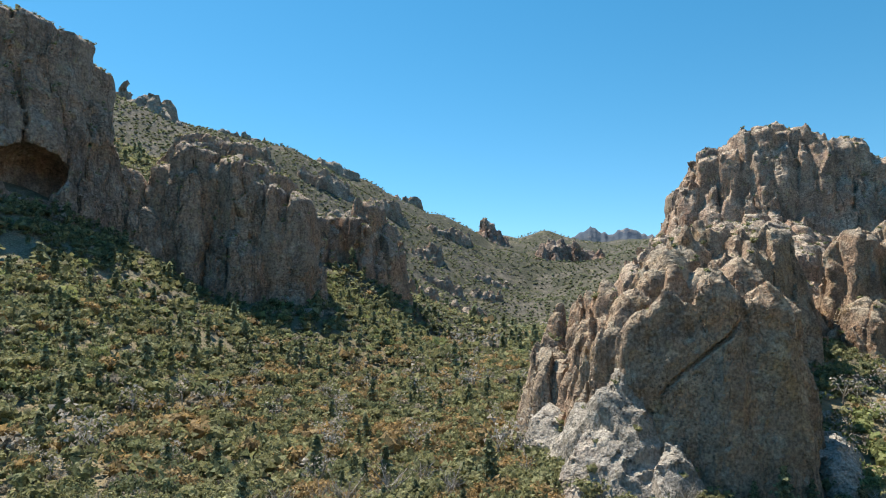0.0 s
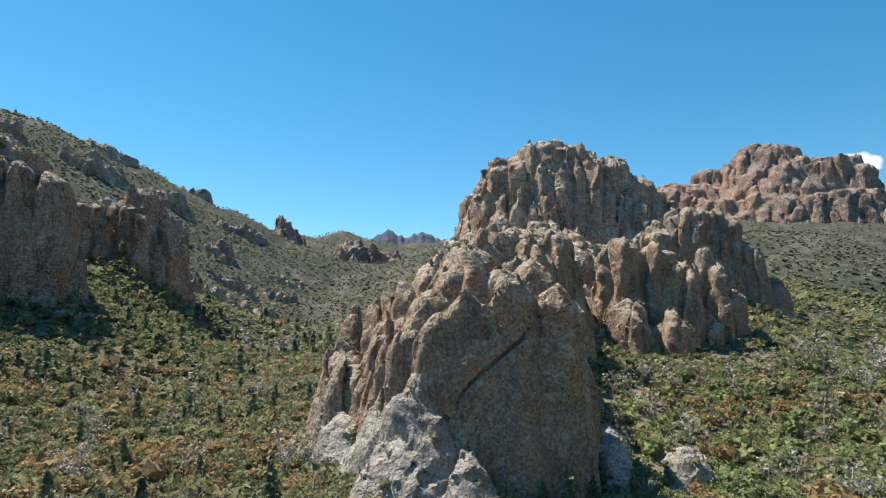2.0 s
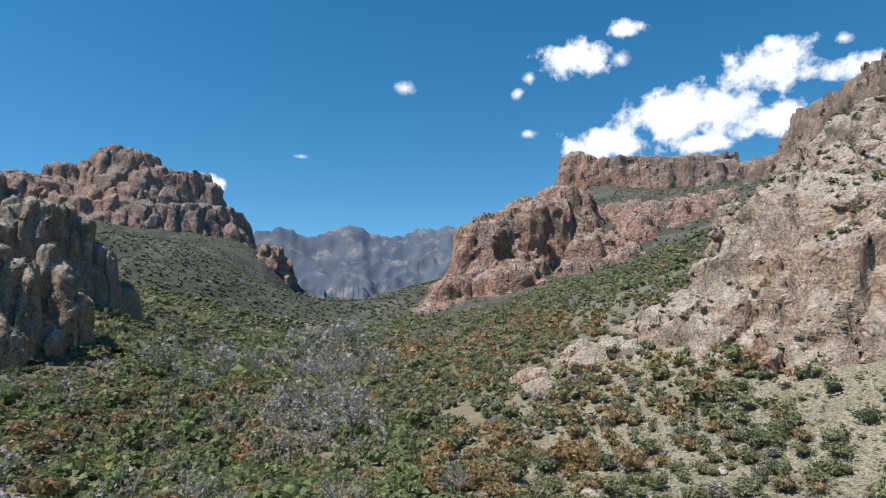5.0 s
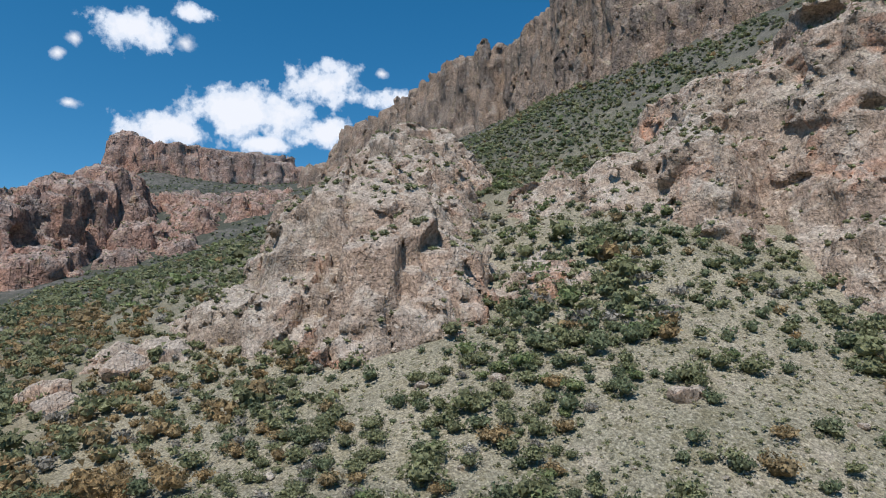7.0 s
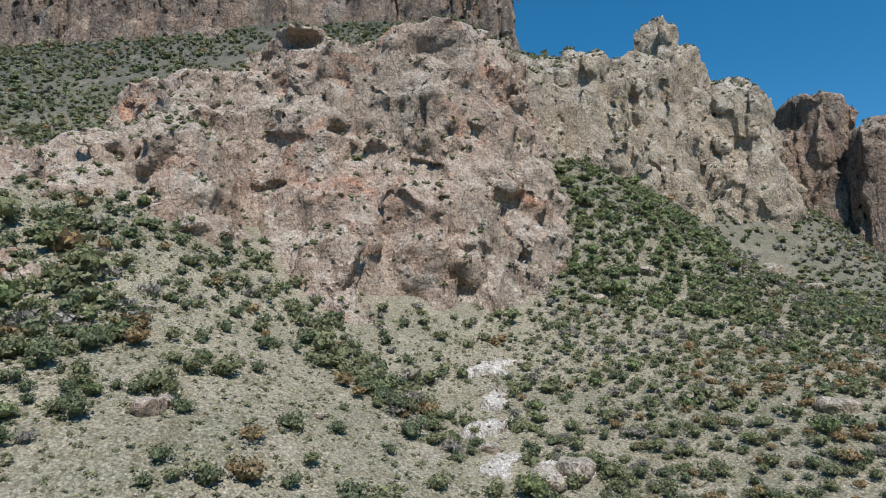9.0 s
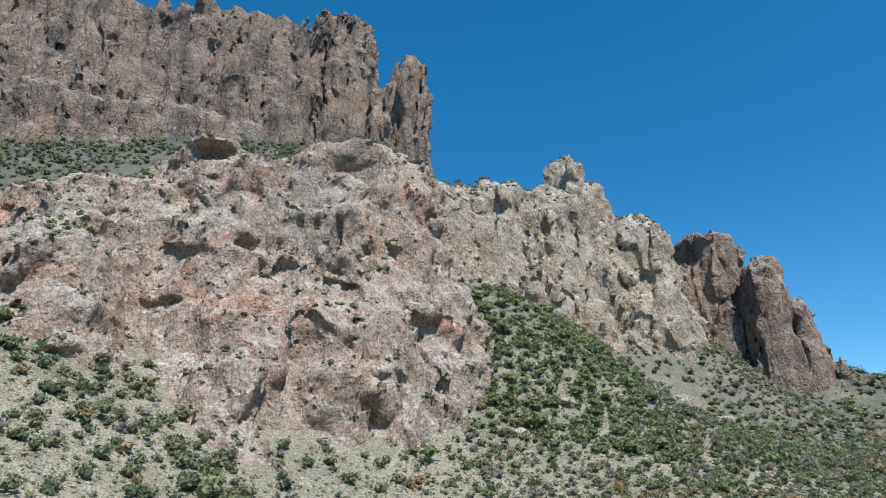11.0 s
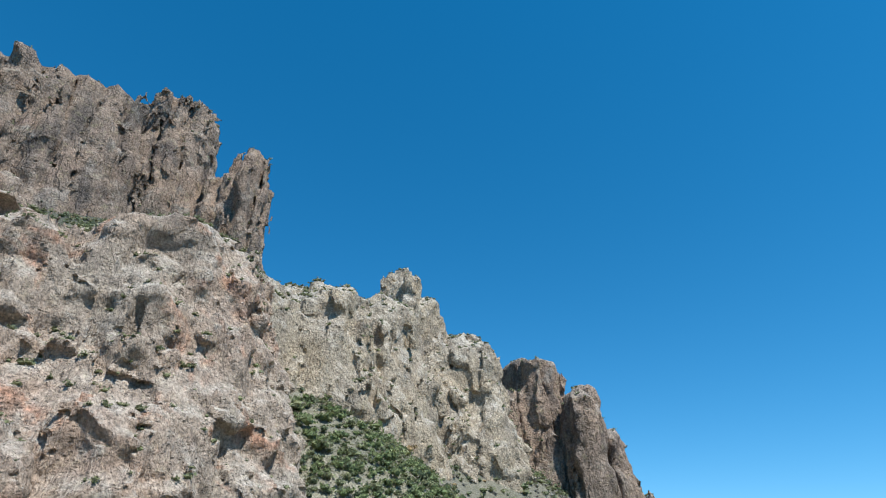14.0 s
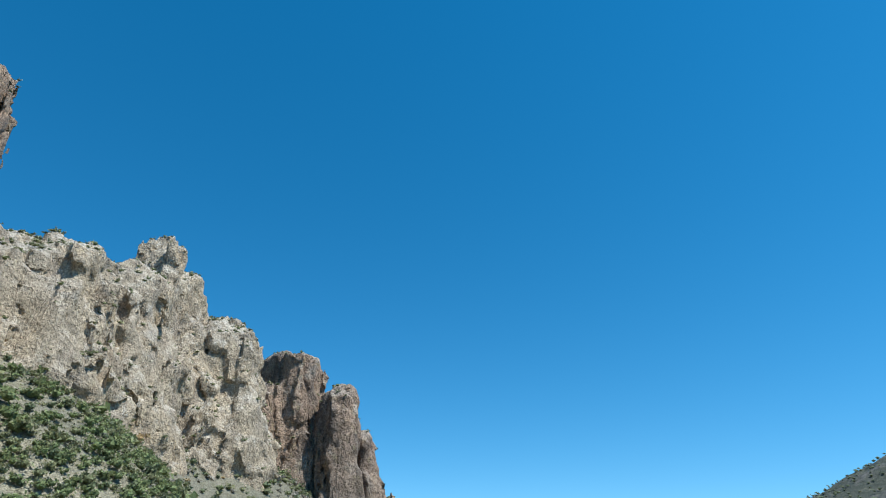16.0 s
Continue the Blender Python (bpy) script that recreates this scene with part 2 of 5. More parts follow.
LEAF = {
    "oak": leaf_material("oak_leaves", (0.225, 0.24, 0.115), (0.27, 0.28, 0.145), (0.31, 0.315, 0.165)),
    "juniper": leaf_material("juniper_leaves", (0.165, 0.20, 0.105), (0.20, 0.232, 0.125), (0.235, 0.255, 0.14)),
    "green": leaf_material("fresh_leaves", (0.20, 0.255, 0.105), (0.24, 0.28, 0.12), (0.28, 0.31, 0.14)),
    "rust": leaf_material("autumn_leaves", (0.38, 0.265, 0.125), (0.32, 0.255, 0.14), (0.44, 0.315, 0.15)),
    "dry": leaf_material("dry_twigs", (0.287, 0.259, 0.201), (0.333, 0.31, 0.253), (0.38, 0.351, 0.293)),
    "bare": leaf_material("bare_twigs", (0.425, 0.402, 0.356), (0.494, 0.471, 0.425), (0.368, 0.345, 0.299)),
    "pine": leaf_material("pine_needles", (0.19, 0.23, 0.135), (0.23, 0.262, 0.153), (0.265, 0.297, 0.175)),
    "grass": leaf_material("bunch_grass", (0.402, 0.368, 0.218), (0.322, 0.322, 0.172), (0.46, 0.425, 0.265)),
}


def plain_material(name, a, b, scale, rough=0.85, bump=0.02):
    m = Mat(name, rough, 0.2)
    c = m.mix(m.ramp(m.noise(scale, 6, 0.65), (0.35, 0.0), (0.65, 1.0)), a, b)
    return m.done(c, m.bump(m.noise(scale * 4, 5, 0.6), bump))


BARK = plain_material("bark", (0.10, 0.08, 0.06), (0.17, 0.14, 0.11), 3.0)
PALE_BARK = plain_material("pale_bark", (0.32, 0.29, 0.25), (0.42, 0.39, 0.34), 2.0)


# ---- shared shape code ----
def hash01(ix, iy, iz=0, seed=0):
    """A repeatable random number in 0..1 for whole-number lattice places."""
    h = (np.asarray(ix, np.int64) * 374761393 + np.asarray(iy, np.int64) * 668265263
         + np.asarray(iz, np.int64) * 2147483647 + seed * 1274126177) & 0xFFFFFFFF
    h = ((h ^ (h >> 13)) * 1274126177) & 0xFFFFFFFF
    h = ((h ^ (h >> 16)) * 2246822519) & 0xFFFFFFFF
    return ((h ^ (h >> 15)) & 0xFFFFFF).astype(np.float32) / 16777216.0


def vnoise(x, y, z, seed=0):
    """Smooth value noise, -1..1."""
    fx, fy, fz = np.floor(x), np.floor(y), np.floor(z)
    ix, iy, iz = fx.astype(np.int64), fy.astype(np.int64), fz.astype(np.int64)
    u, v, w = x - fx, y - fy, z - fz
    u, v, w = u * u * (3 - 2 * u), v * v * (3 - 2 * v), w * w * (3 - 2 * w)
    out = 0
    for dx in (0, 1):
        for dy in (0, 1):
            for dz in (0, 1):
                wt = (u if dx else 1 - u) * (v if dy else 1 - v) * (w if dz else 1 - w)
                out = out + wt * hash01(ix + dx, iy + dy, iz + dz, seed)
    return out * 2 - 1


def vnoise2(x, y, seed=0):
    fx, fy = np.floor(x), np.floor(y)
    ix, iy = fx.astype(np.int64), fy.astype(np.int64)
    u, v = x - fx, y - fy
    u, v = u * u * (3 - 2 * u), v * v * (3 - 2 * v)
    h = lambda a, b: hash01(ix + a, iy + b, 0, seed)
    return ((h(0, 0) * (1 - u) + h(1, 0) * u) * (1 - v) + (h(0, 1) * (1 - u) + h(1, 1) * u) * v) * 2 - 1


def fbm2(x, y, octaves=4, seed=0):
    out, amp = 0, 1.0
    for o in range(octaves):
        out = out + amp * vnoise2(x * 2 ** o, y * 2 ** o, seed + o)
        amp *= 0.5
    return out


def grid_mesh(name, verts, quads, material, smooth=True, sharp=None):
    me = bpy.data.meshes.new(name)
    me.vertices.add(len(verts))
    me.vertices.foreach_set("co", np.asarray(verts, np.float32).ravel())
    k = quads.shape[1]
    me.loops.add(quads.size)
    me.loops.foreach_set("vertex_index", quads.astype(np.int32).ravel())
    me.polygons.add(len(quads))
    me.polygons.foreach_set("loop_start", np.arange(len(quads), dtype=np.int32) * k)
    me.polygons.foreach_set("use_smooth", np.full(len(quads), smooth))
    me.materials.append(material)
    me.update(calc_edges=True)
    if sharp:
        me.set_sharp_from_angle(angle=radians(sharp))
    return me


# ---- the ground: spot heights, eased between ----
SPOTS = {
    "creek": [(60, 600, 15), (-5, 420, 14), (-20, 260, 12), (-31, 187, 11), (-10, 130, 9), (70, 50, 8), (144, 106, 7), (300, 200, 11),
              (500, 290, 14), (850, 400, 16), (1330, 640, 12), (1900, 860, 5), (2600, 1150, 0), (3500, 1550, 0), (1158, 465, 16), (1060, 385, 20), (1120, 615, 45), (90, 720, 30), (130, 900, 55), (172, 1120, 100)],
    "west": [(-72, 165, 23), (-104, 147, 38), (-51, 90, 20), (-130, 314, 54), (-79, 331, 50), (-156, 291, 84), (-190, 240, 98),
             (-60, 230, 20), (-41, 428, 66), (8, 560, 40), (-300, 350, 170), (-431, 790, 318), (-389, 812, 308), (-381, 925, 308),
             (-261, 1069, 306), (-158, 1190, 276), (19, 1250, 212), (172, 1289, 164), (194, 1083, 130), (264, 1068, 112),
             (-60, 720, 110), (0, 900, 120), (-150, 560, 120), (-100, 1500, 230), (-700, 900, 400)],
    "middle": [(48, 112, 14), (20, 150, 16), (15, 104, 18), (91, 120, 15), (120, 180, 26), (138, 204, 30), (95, 200, 40), (150, 218, 28), (176, 210, 30), (202, 220, 35), (160, 300, 62), (225, 420, 85),
               (300, 520, 70), (271, 251, 38), (330, 300, 48), (437, 278, 22), (640, 520, 118), (520, 620, 130), (700, 520, 88), (820, 490, 40), (972, 1060, 208),
               (1135, 932, 205), (1166, 790, 160), (1116, 690, 130), (1280, 760, 60), (1700, 1400, 250), (500, 900, 160), (300, 800, 110)],
    "east": [(552, 196, 36), (640, 150, 60), (720, 23, 98), (911, 146, 185), (1295, 134, 292), (1000, -20, 185), (1279, -207, 272), (700, -100, 135),
             (382, 190, 26), (350, 60, 46), (220, 22, 40), (190, 44, 25), (136, 13, 20), (131, 66, 14), (120, 21, 21), (1400, 300, 130), (1450, 480, 40), (2000, 500, 60)],
    "south": [(96, -43, 27), (103, -57, 34), (103, -75, 38), (91, -87, 31), (168, -113, 78), (171, -82, 65), (171, -129, 76), (177, -25, 45), (193, 2, 40), (163, -58, 50), (247, -83, 88),
              (317, -122, 108), (356, -107, 120), (300, -200, 155), (363, -265, 215), (311, -242, 192), (245, -275, 200), (500, -240, 200), (650, -230, 200),
              (800, -180, 205), (1000, -200, 235), (300, -440, 322), (700, -460, 334), (1200, -500, 325), (106, -116, 37), (109, -137, 44), (63, -76, 18)],
    "talus": [(52, -92, 19), (15, -95, 17), (2, -127, 30), (-7, -131, 30), (76, -233, 101), (50, -235, 91), (40, -208, 56), (100, -205, 80), (-7, -281, 56),
              (-22, -275, 55), (-12, -316, 88), (-42, -328, 76), (-84, -347, 58), (-60, -200, 36), (-105, -365, 80), (-150, -460, 60), (60, 0, 10), (60, -400, 190), (76, -191, 55)],
    "behind": [(-200, -100, 14), (-420, -100, 22), (-300, -300, 42), (-150, 20, 12), (-100, 70, 16), (-752, -454, 164), (-723, -502, 134), (-660, -580, 84),
               (-400, -800, 40), (-300, -790, 40), (-500, -909, 50), (-721, -949, 55), (-749, -759, 70), (-240, -620, 40), (-900, 0, 120), (-700, 350, 280), (-1500, -300, 220), (-1200, 900, 380)],
}
SPOT = np.array([p for group in SPOTS.values() for p in group], float)
FAR_RING = np.array([(4200 * math.sin(a), 4200 * math.cos(a), 60) for a in np.arange(0, 2 * math.pi, 0.4)])
SPOT = np.vstack([SPOT, FAR_RING])
SOFT = 18.0


def _kernel(ax, ay, bx, by):
    return np.sqrt((ax - bx) ** 2 + (ay - by) ** 2 + SOFT ** 2)


_A = _kernel(SPOT[:, 0:1], SPOT[:, 1:2], SPOT[None, :, 0], SPOT[None, :, 1]) - np.eye(len(SPOT)) * 6.0
_W = np.linalg.solve(_A, SPOT[:, 2] - 60)


def ground_z(x, y):
    x, y = np.asarray(x, float), np.asarray(y, float)
    out = np.full(x.shape, 60.0)
    for (sx, sy, _), w in zip(SPOT, _W):
        out += w * np.sqrt((x - sx) ** 2 + (y - sy) ** 2 + SOFT ** 2)
    r = np.hypot(x, y)
    rough = np.clip((r - 300) / 900, 0, 1)
    steep = np.clip((out - 20) / 40, 0, 1)
    out += steep * (1.6 * fbm2(x / 26, y / 26, 4, 11) + rough * 26 * np.abs(fbm2(x / 240, y / 240, 4, 21)) - rough * 8)
    out += 0.35 * fbm2(x / 7, y / 7, 3, 31)
    return out


def stretched(lo, hi, step, far, grow):
    mid = np.arange(lo, hi + step, step)
    left, right, s = [], [], step
    a, b = lo, mid[-1]
    while a > -far or b < far:
        s *= grow
        a, b = a - s, b + s
        left.append(a), right.append(b)
    return np.concatenate([left[::-1], mid, right])


def build_ground():
    xs, ys = stretched(-220, 330, 4.2, 4900, 1.06), stretched(-420, 420, 4.2, 4900, 1.06)
    gx, gy = np.meshgrid(xs, ys, indexing="ij")
    v = np.stack([gx, gy, ground_z(gx, gy)], -1).reshape(-1, 3)
    i = np.arange(len(xs) * len(ys)).reshape(len(xs), len(ys))
    q = np.stack([i[:-1, :-1], i[1:, :-1], i[1:, 1:], i[:-1, 1:]], -1).reshape(-1, 4)
    tagged(new("ground", grid_mesh("ground", v, q, GROUND)), "stony tan canyon floor and slopes with dry grass", "ground", kind="structure")


build_ground()


# ---- rock: jointed columns grown inside a few broad lumps ----
def envelope(lumps, x, y):
    """Height of a group of lumps (x, y, half length, half width, heading of the length, top, dome, wall slope)."""
    out = np.full(np.shape(x), -999.0)
    for lx, ly, a, b, head, top, dome, steep in lumps:
        s, c = math.sin(radians(head)), math.cos(radians(head))
        u, v = (x - lx) * s + (y - ly) * c, (x - lx) * c - (y - ly) * s
        r = (np.abs(u / a) ** 3 + np.abs(v / b) ** 3) ** (1 / 3)
        far = np.hypot(u, v) * (1 - 1 / np.maximum(r, 1))
        out = np.maximum(out, top - dome * np.minimum(r, 1) ** 2 - steep * far)
    return out


def solid(lumps, x, y, z):
    """Signed distance to the same lumps: flat or domed tops over sloping walls."""
    out = np.full(np.shape(x), 1e6, np.float32)
    for lx, ly, a, b, head, top, dome, steep in lumps:
        s, c = math.sin(radians(head)), math.cos(radians(head))
        u, v = (x - lx) * s + (y - ly) * c, (x - lx) * c - (y - ly) * s
        r = np.maximum((np.abs(u / a) ** 3 + np.abs(v / b) ** 3) ** (1 / 3), 0.02)
        wall = (z - top + dome + steep * np.hypot(u, v) * (1 - 1 / r)) / math.sqrt(1 + steep * steep)
        out = np.minimum(out, np.maximum(z - top + dome * np.minimum(r, 1) ** 2, wall))
    return out


def surface(f, origin, step):
    """The zero surface of a block of values, as quads."""
    ins = f < 0
    n = [s - 1 for s in f.shape]
    count = sum(ins[i:i + n[0], j:j + n[1], k:k + n[2]].astype(np.int8) for i in (0, 1) for j in (0, 1) for k in (0, 1))
    ci, cj, ck = np.nonzero((count > 0) & (count < 8))
    corner = [(i, j, k) for i in (0, 1) for j in (0, 1) for k in (0, 1)]
    val = {c: f[ci + c[0], cj + c[1], ck + c[2]] for c in corner}
    p, cnt = np.zeros((len(ci), 3), np.float32), np.zeros(len(ci), np.float32)
    for a in corner:
        for axis in range(3):
            if a[axis] == 0:
                b = tuple(1 if d == axis else a[d] for d in range(3))
                fa, fb = val[a], val[b]
                cut = (fa < 0) != (fb < 0)
                t = np.where(cut, fa / np.where(cut, fa - fb, 1), 0)
                for d in range(3):
                    p[:, d] += cut * (a[d] + (t if d == axis else 0))
                cnt += cut
    p = (p / cnt[:, None] + np.stack([ci, cj, ck], -1)) * step + np.asarray(origin)
    ids = np.full(n, -1, np.int32)
    ids[ci, cj, ck] = np.arange(len(ci))
    quads = []
    for axis in range(3):
        lo, hi = [slice(None)] * 3, [slice(None)] * 3
        lo[axis], hi[axis] = slice(0, -1), slice(1, None)
        a, b = ins[tuple(lo)], ins[tuple(hi)]
        e = np.stack(np.nonzero(a != b), -1)
        d1, d2 = (axis + 1) % 3, (axis + 2) % 3
        ok = (e[:, d1] > 0) & (e[:, d2] > 0) & (e[:, d1] < n[d1]) & (e[:, d2] < n[d2])
        e = e[ok]
        out = a[tuple(e.T)]
        ring = []
        for o1, o2 in ((-1, -1), (0, -1), (0, 0), (-1, 0)):
            g = e.copy()
            g[:, d1] += o1
            g[:, d2] += o2
            ring.append(ids[tuple(g.T)])
        q = np.stack(ring, -1)
        quads.append(np.where(out[:, None], q, q[:, ::-1]))
    return p, np.concatenate(quads)


def blocks(x, y, z, seed):
    """Broken rock: each block has a level of its own and a face tilted its own way, about -0.5..0.5."""
    ix, iy, iz = (np.floor(a).astype(np.int64) for a in (x, y, z))
    best, level = np.full(x.shape, 1e9, np.float32), np.zeros(x.shape, np.float32)
    for a in (-1, 0, 1):
        for b in (-1, 0, 1):
            for c in (-1, 0, 1):
                i, j, k = ix + a, iy + b, iz + c
                h1, h2, h3 = hash01(i, j, k, seed), hash01(i, j, k, seed + 1), hash01(i, j, k, seed + 2)
                dx, dy, dz = x - i - h1, y - j - h2, z - k - h3
                d = dx * dx + dy * dy + dz * dz
                near = d < best
                best = np.where(near, d, best)
                tilt = 1.5 * ((((h1 * 7) % 1) - 0.5) * dx + (((h2 * 7) % 1) - 0.5) * dy + (((h3 * 7) % 1) - 0.5) * dz)
                level = np.where(near, 0.55 * (((h1 + h2 + h3) * 5 % 1) - 0.5) + tilt, level)
    return level


def spread(a, r, low=False):
    op = np.minimum if low else np.maximum
    for axis in (0, 1):
        b = a
        for k in range(1, r + 1):
            for sgn in (1, -1):
                s = np.roll(a, k * sgn, axis)
                b = op(b, s)
        a = b
    return a


ROCKS = []          # lumps of every rock mass, for keeping plants off them
ROCK_FACES = []     # ledges on which shrubs grow: centre, group


def rock_mass(name, label, lumps, material, step, cell, stretch=1.0, head=0.0, jitter=6.0, gap=0.8, close=0.05, warp=2.5, rough=0.8,
              carve=(), cleft=(), blend=0.5, seed=1, depth=22, category="rock", bench=0.0, block=None, tall=1.7, crown=0.22, relief=0.5, broken=0.5,
              fine=0.92, joint=0.3):
    """One rock mass. cell: width of a column, stretched along head; jitter: uneven tops; gap, close: width of the joints and how
    soon they close downwards; carve: (x, y, z, rx, ry, rz) hollows; bench: strength of level ledges; joint: how deep the joints cut."""
    L = np.array(lumps, float)
    block = block or 6.5 * step
    big, step = step, step * fine
    drop = np.clip(L[:, 5] - L[:, 6] - ground_z(L[:, 0], L[:, 1]) + 20, 0, 130)
    s, c = np.abs(np.sin(np.radians(L[:, 4]))), np.abs(np.cos(np.radians(L[:, 4])))
    more = drop / L[:, 7] + warp + 4
    ex, ey = np.hypot(L[:, 2] * s, L[:, 3] * c) * 1.15 + more, np.hypot(L[:, 2] * c, L[:, 3] * s) * 1.15 + more
    x0, x1 = (L[:, 0] - ex).min(), (L[:, 0] + ex).max()
    y0, y1 = (L[:, 1] - ey).min(), (L[:, 1] + ey).max()
    xs, ys = np.arange(x0, x1, step), np.arange(y0, y1, step)
    gx, gy = np.meshgrid(xs, ys, indexing="ij")
    gz = ground_z(gx, gy)
    env = envelope(lumps, gx, gy)
    r = int(math.ceil((cell * 0.6 + warp) / step))
    top, low = spread(env, r) + jitter + 2, spread(env, r, True) - jitter - depth
    z0 = max(gz[env > gz - 4].min() - 6, env.max() - 400)
    zs = np.arange(z0, top.max() + 3 * step, step)
    f = np.ones((len(xs), len(ys), len(zs)), np.float32) * step
    zz = zs[None, None, :]
    f[(zz < np.minimum(low, env - depth)[:, :, None]) & (zz < top[:, :, None])] = -step
    act = (zz <= top[:, :, None]) & (zz >= low[:, :, None]) & (zz > gz[:, :, None] - 7)
    ii, jj, kk = np.nonzero(act)
    x, y, z = xs[ii].astype(np.float32), ys[jj].astype(np.float32), zs[kk].astype(np.float32)
    wl = max(14.0, cell * 1.6)
    wx = x + warp * vnoise(x / wl, y / wl, z / wl, seed) + 0.4 * warp * vnoise(x / wl * 3, y / wl * 3, z / wl * 3, seed + 5)
    wy = y + warp * vnoise(x / wl, y / wl, z / wl, seed + 1) + 0.4 * warp * vnoise(x / wl * 3, y / wl * 3, z / wl * 3, seed + 6)
    s, c = math.sin(radians(head)), math.cos(radians(head))
    u, v = (wx * s + wy * c) / (cell * stretch), (wx * c - wy * s) / cell
    iu, iv = np.floor(u).astype(np.int64), np.floor(v).astype(np.int64)
    d1 = np.full(x.shape, 1e9, np.float32)
    d2 = d1.copy()
    cu, cv, cr, ox, oy = (np.zeros_like(d1) for _ in range(5))
    for a in (-1, 0, 1):
        for b in (-1, 0, 1):
            pu = iu + a + 0.12 + 0.76 * hash01(iu + a, iv + b, 1, seed)
            pv = iv + b + 0.12 + 0.76 * hash01(iu + a, iv + b, 2, seed)
            d = np.sqrt((u - pu) ** 2 + (v - pv) ** 2).astype(np.float32)
            near = d < d1
            d2 = np.where(near, d1, np.minimum(d2, d))
            cu, cv = np.where(near, pu, cu), np.where(near, pv, cv)
            cr = np.where(near, hash01(iu + a, iv + b, 3, seed), cr)
            ox = np.where(near, hash01(iu + a, iv + b, 4, seed) - 0.5, ox)
            oy = np.where(near, hash01(iu + a, iv + b, 5, seed) - 0.5, oy)
            d1 = np.where(near, d, d1)
    edge = (d2 - d1) * 0.5 * cell
    ccx = cu * cell * stretch * s + cv * cell * c
    ccy = cu * cell * stretch * c - cv * cell * s
    px = (1 - blend) * (wx + ox * cell * relief) + blend * ccx
    py = (1 - blend) * (wy + oy * cell * relief) + blend * ccy
    body = solid(lumps, px, py, z - jitter * (cr - 0.6) * 2) + 0.6 * cell * crown * np.exp(-edge / (0.2 * cell))
    gap = gap and max(gap, 0.4 * step)
    fl = 9 * big
    fv = body + rough * big * (0.6 * vnoise(x / fl, y / fl, z / fl * 1.3, seed + 9) + 0.4 * vnoise(x / fl * 2.3, y / fl * 2.3, z / fl * 2.3, seed + 10))
    near = np.abs(fv) < 2 * step + 0.6 * block
    nx, ny, nz_ = wx[near], wy[near], z[near]
    add = np.zeros(nx.shape, np.float32)
    for size, amp in ((block, broken), (block * 0.42, broken * 0.9), (block * 0.2, broken * 0.8)):
        if size < 1.5 * step:
            continue
        add += amp * size * blocks(nx / size, ny / size, nz_ / (size * tall), seed + 20)
    add += 0.35 * rough * big * vnoise(nx / big / 1.7, ny / big / 1.7, nz_ / big / 1.7, seed + 11)
    fv[near] += np.minimum(add, 0.3 * broken * block)
    if bench:
        zb = z + 2.5 * vnoise(x / 40, y / 40, z / 40, seed + 14)
        fv = fv + bench * vnoise(x / 90, y / 90, zb / (3.4 * big), seed + 15)
    if gap:
        fv = np.maximum(fv, gap * (1 + body / (joint * cell)) - edge)
    for ax, ay, az, bx, by, bz, rad in cleft:
        t = np.clip(((x - ax) * (bx - ax) + (y - ay) * (by - ay) + (z - az) * (bz - az)) / ((bx - ax) ** 2 + (by - ay) ** 2 + (bz - az) ** 2), 0, 1)
        flat = math.hypot(bx - ax, by - ay)
        ex, ey, ez = x - ax - t * (bx - ax), y - ay - t * (by - ay), z - az - t * (bz - az)
        into = (ey * (bx - ax) - ex * (by - ay)) / flat
        q = np.sqrt(np.maximum(ex * ex + ey * ey + ez * ez - 0.96 * into * into, 0))
        fv = np.maximum(fv, rad - q)
    for hx, hy, hz, rx, ry, rz in carve:
        q = np.sqrt(((x - hx) / rx) ** 2 + ((y - hy) / ry) ** 2 + ((z - hz) / rz) ** 2)
        fv = np.maximum(fv, (1 - q) * min(rx, ry, rz))
    f[ii, jj, kk] = np.clip(fv, -2 * step, 2 * step)
    f[0], f[-1], f[:, 0], f[:, -1], f[:, :, -1] = step, step, step, step, step
    p, q = surface(f, (x0, y0, z0), step)
    mid = p[q].mean(1)
    keep = mid[:, 2] > ground_z(mid[:, 0], mid[:, 1]) - 4
    q = q[keep]
    used, inv = np.unique(q, return_inverse=True)
    p, q = p[used], inv.reshape(q.shape)
    lab = np.arange(len(p))                     # drop loose crumbs
    for _ in range(60):
        old = lab.copy()
        np.minimum.at(lab, q.ravel(), np.repeat(lab[q].min(1), 4))
        lab = lab[lab]
        if (lab == old).all():
            break
    size = np.bincount(lab[q[:, 0]], minlength=len(p))
    q = q[size[lab[q[:, 0]]] > 250]
    used, inv = np.unique(q, return_inverse=True)
    p, q = p[used], inv.reshape(q.shape)
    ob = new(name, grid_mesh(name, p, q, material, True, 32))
    tagged(ob, label, category)
    ROCKS.append(lumps)
    nrm = np.cross(p[q[:, 2]] - p[q[:, 0]], p[q[:, 3]] - p[q[:, 1]])
    nz = nrm[:, 2] / (np.linalg.norm(nrm, axis=1) + 1e-9)
    flat = nz > 0.64
    ROCK_FACES.append((name, p[q[flat]].mean(1), step))
    return ob


